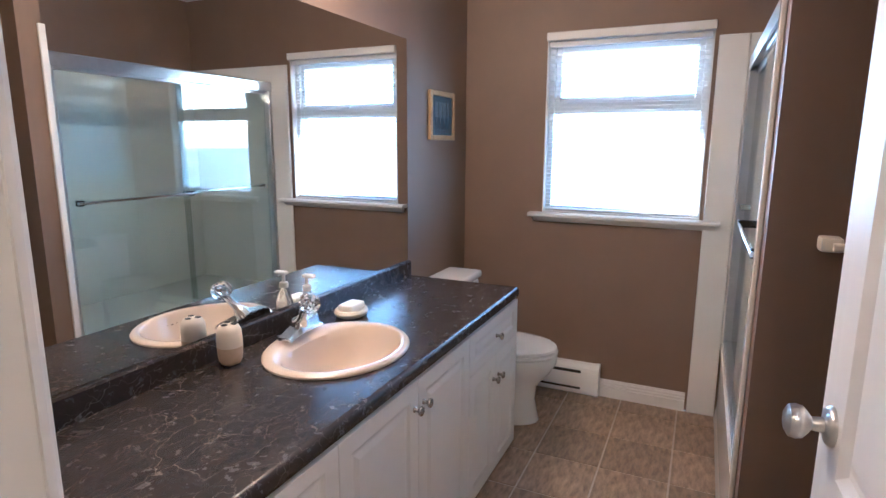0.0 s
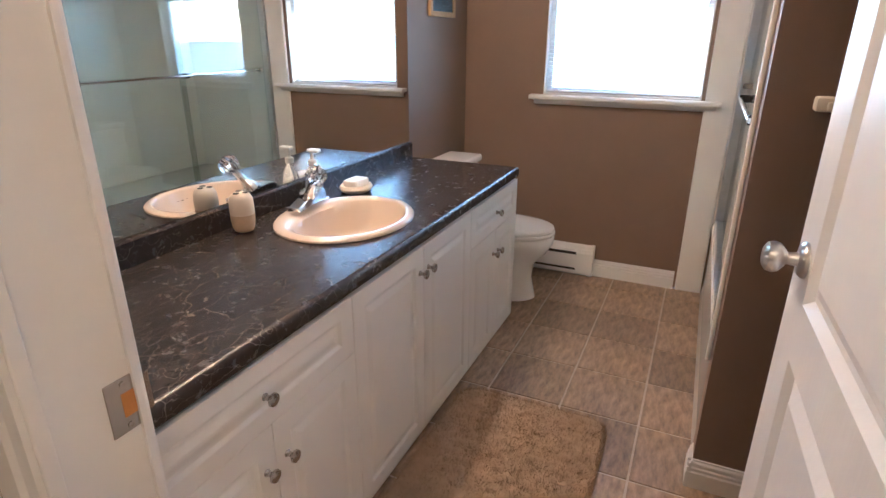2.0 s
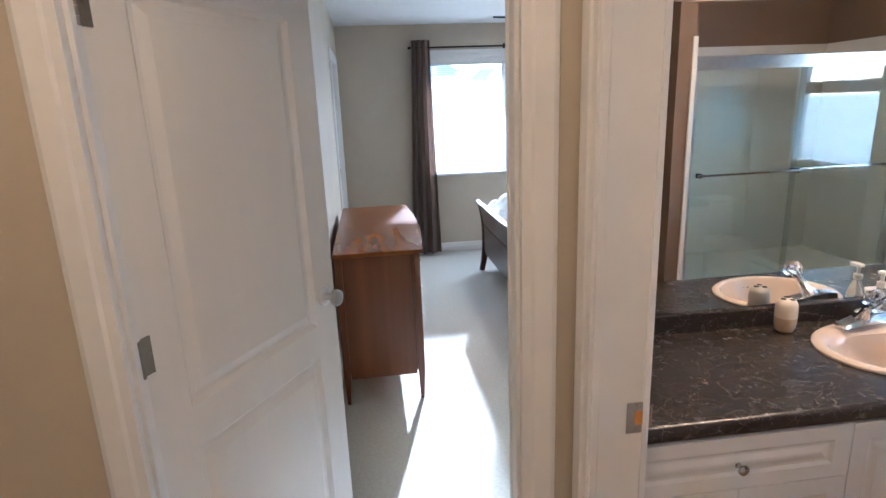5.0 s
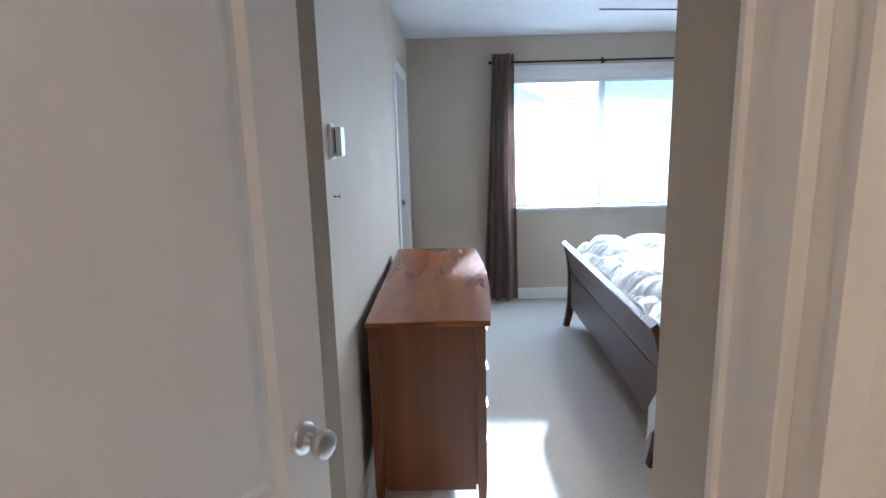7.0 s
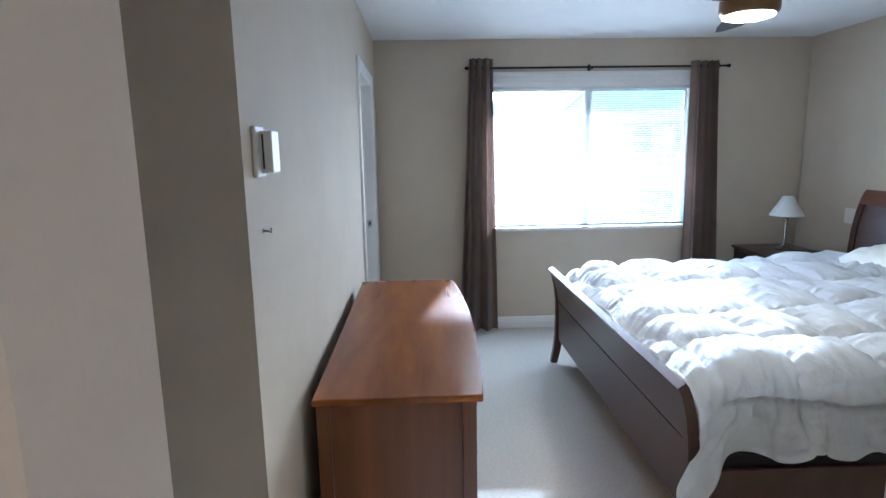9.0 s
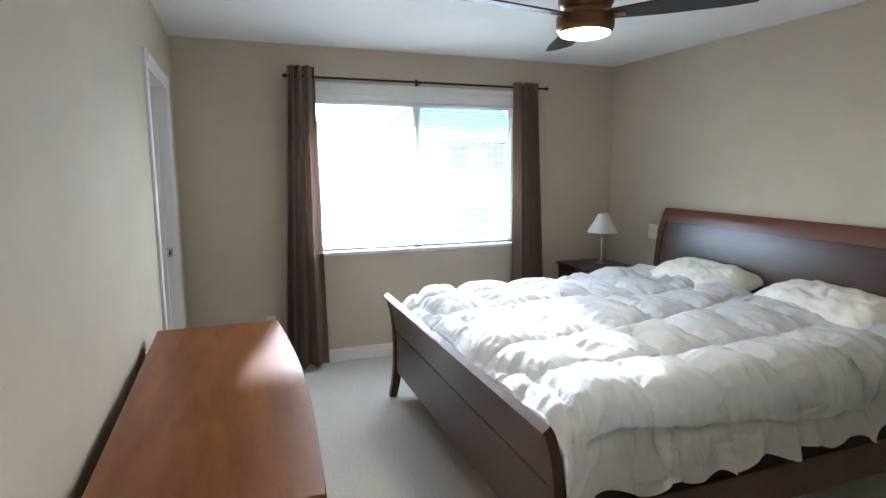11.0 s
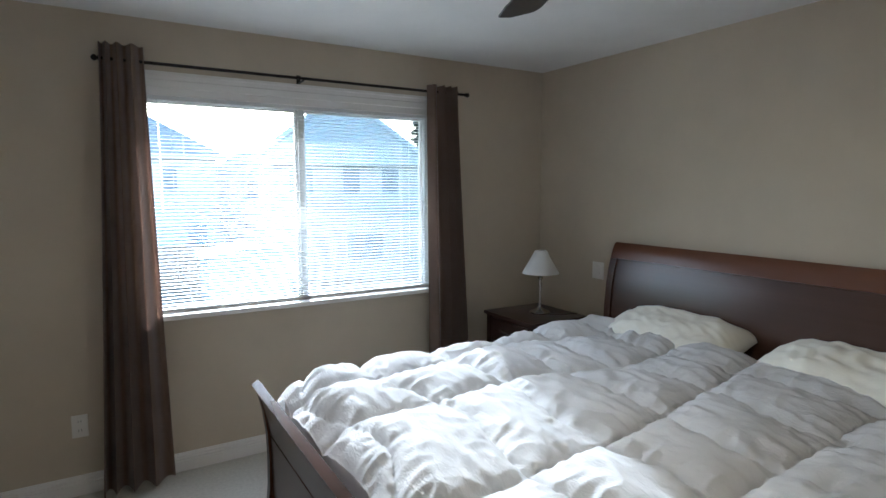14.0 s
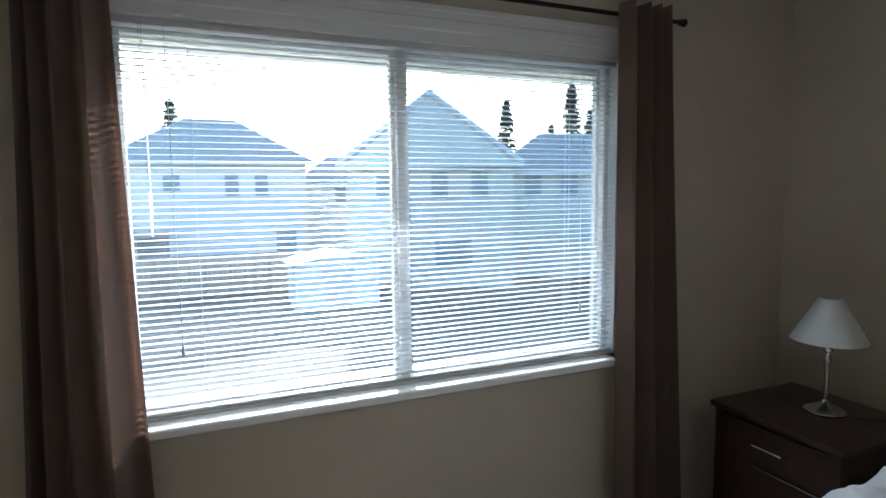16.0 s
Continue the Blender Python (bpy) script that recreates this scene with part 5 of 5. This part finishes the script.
def wall_plate(name, label, category, axis, face, d, a, z, w, h, kind_):
    p = thing(name, label, category)
    def bx(o0, o1, aa, ab, za, zb, bev=0.0):
        c0, c1 = sorted((face + d * o0, face + d * o1))
        return box(c0, c1, aa, ab, za, zb, bev) if axis == "x" else box(aa, ab, c0, c1, za, zb, bev)
    part("plate", bx(0.0005, 0.006, a - w / 2, a + w / 2, z - h / 2, z + h / 2, 0.002), M_PLAST, p)
    if kind_ == "outlet":
        for s in (-1, 1):
            part("socket", bx(0.006, 0.0085, a - 0.017, a + 0.017, z + s * 0.024 - 0.016, z + s * 0.024 + 0.016, 0.001), M_PLAST, p)
            for o in (-0.006, 0.006):
                part("slot", bx(0.0085, 0.009, a + o - 0.0012, a + o + 0.0012, z + s * 0.024 - 0.003, z + s * 0.024 + 0.007), M_DARK, p)
    else:
        part("rocker", bx(0.006, 0.009, a - 0.017, a + 0.017, z - 0.033, z + 0.033, 0.001), M_PLAST, p)
    return p


wall_plate("wall_outlet", "white duplex outlet low on the window wall", "outlet", "x", WW, 1, 0.066, 0.365, 0.072, 0.118, "outlet")
wall_plate("wall_switch", "white rocker switch above the bed corner", "switch", "y", HW, -1, -5.185, 1.015, 0.105, 0.118, "switch")

th = thing("thermostat", "white wall thermostat with a sliding scale", "thermostat")
part("backing", box(-2.335, -2.268, LW + 0.0005, LW + 0.010, 1.512, 1.622, 0.002), M_PLAST, th)
part("cover", box(-2.352, -2.290, LW + 0.0105, LW + 0.038, 1.520, 1.612, 0.004, 2), M_PLAST, th)
for zz in (1.546, 1.532):
    part("mark", box(-2.3525, -2.351, LW + 0.012, LW + 0.030, zz, zz + 0.003), M_DARK, th)
part("vent_slot", box(-2.2895, -2.2885, LW + 0.016, LW + 0.020, 1.530, 1.605), M_DARK, th)
hk = thing("wall_hook", "small dark metal screw hook in the wall", "hook")
part("hook_body", tube([(-2.305, LW + 0.0005, 1.392), (-2.305, LW + 0.012, 1.392), (-2.306, LW + 0.019, 1.388), (-2.307, LW + 0.019, 1.398)], 0.002, 8), M_BLACKM, hk, smooth=50)
part("collar", lathe([(0.006, 0.0), (0.005, 0.003)], 12, "y", (-2.305, LW + 0.0005, 1.392)), M_NICKEL, hk)
st2 = thing("strike_plate", "dark strike plate on the closet jamb", "strike plate")
part("plate", box(-5.3505, -5.349, -0.568, -0.535, 0.985, 1.045, 0.0005), M_NICKEL, st2)
part("mortise", box(-5.3491, -5.3485, -0.558, -0.545, 1.003, 1.028), M_DARK, st2)

# ---- bedroom: ceiling fan ----
fan = thing("ceiling_fan", "bronze ceiling fan with dark blades and a lit globe", "ceiling fan", (-3.42, 1.205, -0.012))
part("canopy", lathe([(0.065, 2.4515), (0.065, 2.42), (0.045, 2.40), (0.016, 2.39)], 32), M_BRONZE, fan, smooth=40)
part("downrod", lathe([(0.0125, 2.395), (0.0125, 2.27)], 16), M_BRONZE, fan, smooth=40)
part("motor", lathe([(0.02, 2.300), (0.080, 2.292), (0.108, 2.270), (0.110, 2.215), (0.098, 2.190), (0.090, 2.182), (0.090, 2.164), (0.110, 2.162), (0.1135, 2.158), (0.1145, 2.122), (0.112, 2.108), (0.104, 2.099), (0.099, 2.097)], 40), M_BRONZE, fan, smooth=35)
part("globe", lathe([(0.0985, 2.0965), (0.096, 2.092), (0.080, 2.087), (0.045, 2.083), (0.0, 2.082)], 40), M_GLOW, fan, "glowing frosted glass bowl", smooth=60)
for a in (158.5, 278.5, 38.5):
    bm = bmesh.new()
    out = [(0.10, -0.040), (0.30, -0.060), (0.56, -0.072), (0.60, -0.060), (0.625, 0.010), (0.60, 0.060), (0.50, 0.066), (0.28, 0.056), (0.10, 0.036)]
    A = [bm.verts.new((x, y, 0.003)) for x, y in out]
    B = [bm.verts.new((x, y, -0.003)) for x, y in out]
    bm.faces.new(A)
    bm.faces.new(B[::-1])
    for i in range(len(out)):
        bm.faces.new((A[i], B[i], B[(i + 1) % len(out)], A[(i + 1) % len(out)]))
    bl = part("blade", bm, M_BLADE, fan)
    bl.matrix_local = pose(0, 0, 2.158, 0, 0, a) @ pose(0, 0, 0, -11, 0, 0)
    part("blade_arm", box(0.06, 0.16, -0.018, 0.018, -0.009, -0.0035, 0.002), M_BRONZE, bl)

# ---- outside ----
M_LAWN = mat("dry_lawn", (0.30, 0.255, 0.19), 0.95, var=0.3, scale=3, bump=0.5, bscale=40)
M_SIDE = mat("pale_siding", (0.84, 0.82, 0.78), 0.7, var=0.06, scale=2)
M_SIDE2 = mat("grey_blue_siding", (0.72, 0.69, 0.64), 0.7, var=0.06, scale=2)
M_ROOF = mat("grey_shingle", (0.42, 0.41, 0.38), 0.9, var=0.25, scale=6)
M_FENCE = mat("weathered_fence_wood", (0.58, 0.46, 0.36), 0.85, var=0.2, scale=3, stretch=(1, 6, 0.6), island=0.12)
M_WIN = mat("far_window", (0.40, 0.43, 0.47), 0.1, var=0.2, scale=2)
# needle green is paled, with distance haze put into the colour
M_LEAF = mat("hazed_fir_needles", (0.115, 0.15, 0.12), 0.9, var=0.4, scale=2)
M_BARK = mat("bark", (0.10, 0.075, 0.055), 0.95, var=0.3, scale=8)
M_SOFFIT = mat("white_soffit", (0.78, 0.78, 0.77), 0.6, var=0.03, scale=4)
G = -2.75
slab("ground", "dry winter grass of the back gardens", "ground", -400, 400, -400, 400, G - 0.5, G, M_LAWN)
slab("wall_below", "outer wall under the upper floor", "wall", -5.95, 1.80, -1.57, 3.34, G, -0.201, M_SIDE)
roof = thing("eaves", "white soffit and gutter over the window", "eaves", kind="structure")
part("soffit", box(-6.45, -5.951, -2.0, 3.6, 2.215, 2.245), M_SOFFIT, roof)
part("gutter", box(-6.56, -6.4501, -2.0, 3.6, 2.135, 2.275, 0.01), M_SOFFIT, roof)
part("roof_plane", box(-6.5, 2.2, -2.0, 3.9, 2.57, 2.65), M_ROOF, roof)
for k in range(28):
    part("soffit_groove", box(-6.44, -5.96, -1.95 + 0.2 * k, -1.945 + 0.2 * k, 2.212, 2.215), M_DARK, roof)


def house(label, place, rz, w, d, eave, rise, siding, windows, hip=0.0, gable_trim=False):
    """A house: walls w wide (local y) and d deep (local -x), its front at local x=0 facing +x; windows: (y, z, w, h)."""
    h = thing("house", label, "house", place, rz)
    part("wall", box(-d, 0, -w / 2, w / 2, 0, eave), siding, h)
    o = 0.45
    bm = bmesh.new()
    base = [bm.verts.new(p) for p in ((-d - o, -w / 2 - o, eave), (o, -w / 2 - o, eave), (o, w / 2 + o, eave), (-d - o, w / 2 + o, eave))]
    if gable_trim:
        r = [bm.verts.new((-d - o, 0, eave + rise)), bm.verts.new((o, 0, eave + rise))]
        for f in ((base[0], base[1], r[1], r[0]), (base[2], base[3], r[0], r[1]), (base[1], base[2], r[1]), (base[3], base[0], r[0])):
            bm.faces.new(f)
    else:
        r = [bm.verts.new((-d / 2, -w / 2 + hip, eave + rise)), bm.verts.new((-d / 2, w / 2 - hip, eave + rise))]
        for f in ((base[1], base[2], r[1], r[0]), (base[3], base[0], r[0], r[1]), (base[0], base[1], r[0]), (base[2], base[3], r[1])):
            bm.faces.new(f)
    bm.faces.new(base[::-1])
    rf = part("roof", bm, M_ROOF, h)
    part("fascia", box(o, o + 0.05, -w / 2 - o, w / 2 + o, eave - 0.2, eave, 0.01), M_SOFFIT, h)
    if gable_trim:
        part("gable_wall", extrude_profile([(-w / 2, eave), (w / 2, eave), (0, eave + rise - 0.25)], o - 0.44, o + 0.01, "x"), siding, h)
        for s in (-1, 1):
            part("barge_board", extrude_profile([(s * (w / 2 + o), eave - 0.18), (s * (w / 2 + o), eave + 0.08), (0, eave + rise + 0.08), (0, eave + rise - 0.18)], o + 0.011, o + 0.06, "x"), M_SOFFIT, h)
    for k in range(int(eave / 0.2)):
        part("siding_board", extrude_profile([(0.0, 0.2 * k), (0.022, 0.2 * k), (0.006, 0.2 * k + 0.198), (0.0, 0.2 * k + 0.198)], -w / 2, w / 2, "y"), siding, h)
    for y, z, ww, hh in windows:
        wn_ = part("window", frame_ring(y - ww / 2, y + ww / 2, z, z + hh, 0.0225, 0.07, 0.07, 0.0, axis="x"), M_SOFFIT, h)
        part("pane", box(0.0225, 0.04, y - ww / 2 + 0.07, y + ww / 2 - 0.07, z + 0.07, z + hh - 0.07), M_WIN, wn_)
    return h


EV = 5.6
house("pale two-storey house with a grey hip roof", (-36.0, 1.0, G), 0, 9.6, 9.0, EV + 0.5, 2.7, M_SIDE,
      [(-2.0, 4.5, 0.9, 1.0), (0.9, 4.2, 0.8, 1.3), (2.4, 4.2, 0.8, 1.3), (-3.0, 1.0, 1.6, 1.4), (3.6, 0.4, 1.2, 2.0)], 3.4)
house("grey-blue house with a white-trimmed gable", (-27.5, 9.9, G), -22, 7.4, 9.0, EV, 3.1, M_SIDE2,
      [(-1.9, 4.0, 1.2, 1.3), (0.4, 4.0, 0.9, 1.3), (2.2, 4.0, 0.9, 1.3), (1.0, 0.9, 1.8, 1.4)], 0, True)
house("grey-blue neighbouring house with a low roof", (-27.0, 18.4, G), -24, 9.5, 8.0, EV - 0.3, 2.2, M_SIDE2,
      [(-3.0, 4.0, 1.0, 1.2), (-1.2, 4.0, 1.0, 1.2), (1.4, 4.0, 1.4, 1.2)], 2.6)
house("pale low house behind the fence", (-40.0, 9.6, G), -8, 7.0, 8.0, EV - 0.6, 2.0, M_SIDE,
      [(-1.0, 3.6, 0.8, 1.2), (0.8, 3.6, 0.8, 1.2)], 2.0)

fence = thing("fence", "weathered brown board fence with posts", "fence")
fm = None
for k in range(170):
    y = -13 + 0.2 * k
    if fm is None:
        ob = part("board", box(-0.012, 0.012, -0.09, 0.09, 0.05, 1.75, 0.004), M_FENCE, fence)
        fm = ob.data
    else:
        ob = new("board", fm)
        ob.parent = fence
    ob.location = (-29.5, y, G)
for zz in (0.4, 1.5):
    part("rail", box(-29.487, -29.44, -13.1, 21.0, G + zz, G + zz + 0.09), M_FENCE, fence)
part("cap_rail", box(-29.57, -29.43, -13.1, 21.0, G + 1.7505, G + 1.80), M_FENCE, fence)
for k in range(15):
    part("post", box(-29.4395, -29.34, -13 + 2.3 * k, -12.9 + 2.3 * k, G, G + 1.85, 0.005), M_FENCE, fence)

shed = thing("garden_shed", "pale garden shed with a low gable roof", "shed", (-25.0, 5.1, G))
part("wall", extrude_profile([(-1.6, 0), (1.6, 0), (1.6, 1.70), (0, 2.02), (-1.6, 1.70)], -2.2, 0, "x"), M_SIDE, shed)
for sgn in (-1, 1):
    part("roof_panel", extrude_profile([(0, 2.03), (sgn * 1.85, 1.66), (sgn * 1.85, 1.72), (0, 2.09)], -2.4, 0.2, "x"), M_SOFFIT, shed)
part("door", box(0.001, 0.04, -0.55, 0.55, 0.05, 1.62, 0.01), M_SIDE2, shed)

deck = thing("deck", "raised wooden deck with a white railing", "deck", (-33.2, -2.6, G))
part("platform", box(-2.5, 0, -1.8, 1.4, 2.4, 2.6, 0.01), M_FENCE, deck)
for yy in (-1.7, 1.3):
    part("support", box(-0.16, -0.02, yy - 0.07, yy + 0.07, 0, 2.4), M_FENCE, deck)
part("hand_rail", box(-0.10, -0.02, -1.8, 1.4, 3.46, 3.54, 0.01), M_SOFFIT, deck)
for k in range(25):
    part("baluster", box(-0.075, -0.04, -1.75 + 0.125 * k, -1.715 + 0.125 * k, 2.6, 3.46), M_SOFFIT, deck)


def fir(place, height, seed):
    """A conifer: tapered trunk, drooping boughs of many small needle clumps."""
    rr = random.Random(seed)
    t = thing("fir_tree", "tall dark fir tree with a ragged crown", "tree", place)
    part("trunk", tube([(0, 0, 0), (0.05, 0.02, height * 0.5), (0, 0, height)], [height * 0.018, height * 0.012, 0.02], 8), M_BARK, t)
    vs, fs = [], []
    for k in range(1700):
        u = rr.random() ** 0.8
        z = height * (0.12 + 0.88 * u)
        rad = height * 0.17 * (1 - u) ** 0.85 * rr.uniform(0.15, 1.0) + 0.08
        a = rr.uniform(0, 6.283)
        c = Vector((rad * math.cos(a), rad * math.sin(a), z - 0.25 * rad + rr.uniform(-0.2, 0.2)))
        l = height * 0.024 * rr.uniform(0.6, 1.6)
        out = Vector((math.cos(a), math.sin(a), -0.35)) * l
        sd_ = Vector((-math.sin(a), math.cos(a), rr.uniform(-0.4, 0.4))) * l * 0.45
        b = len(vs)
        vs += [tuple(c - out * 0.5), tuple(c + sd_), tuple(c + out), tuple(c - sd_)]
        fs.append((b, b + 1, b + 2, b + 3))
    me = bpy.data.meshes.new("crown")
    me.from_pydata(vs, [], fs)
    me.materials.append(M_LEAF)
    cr = new("crown", me)
    cr.parent = t
    return t


for k, (x, y, h) in enumerate(((-46, 30.6, 13.6), (-47, 33.4, 11.6), (-46, 28.5, 9.9), (-46, 24.1, 11.8), (-48, -1.4, 10.9))):
    fir((x, y, G), h, k + 3)
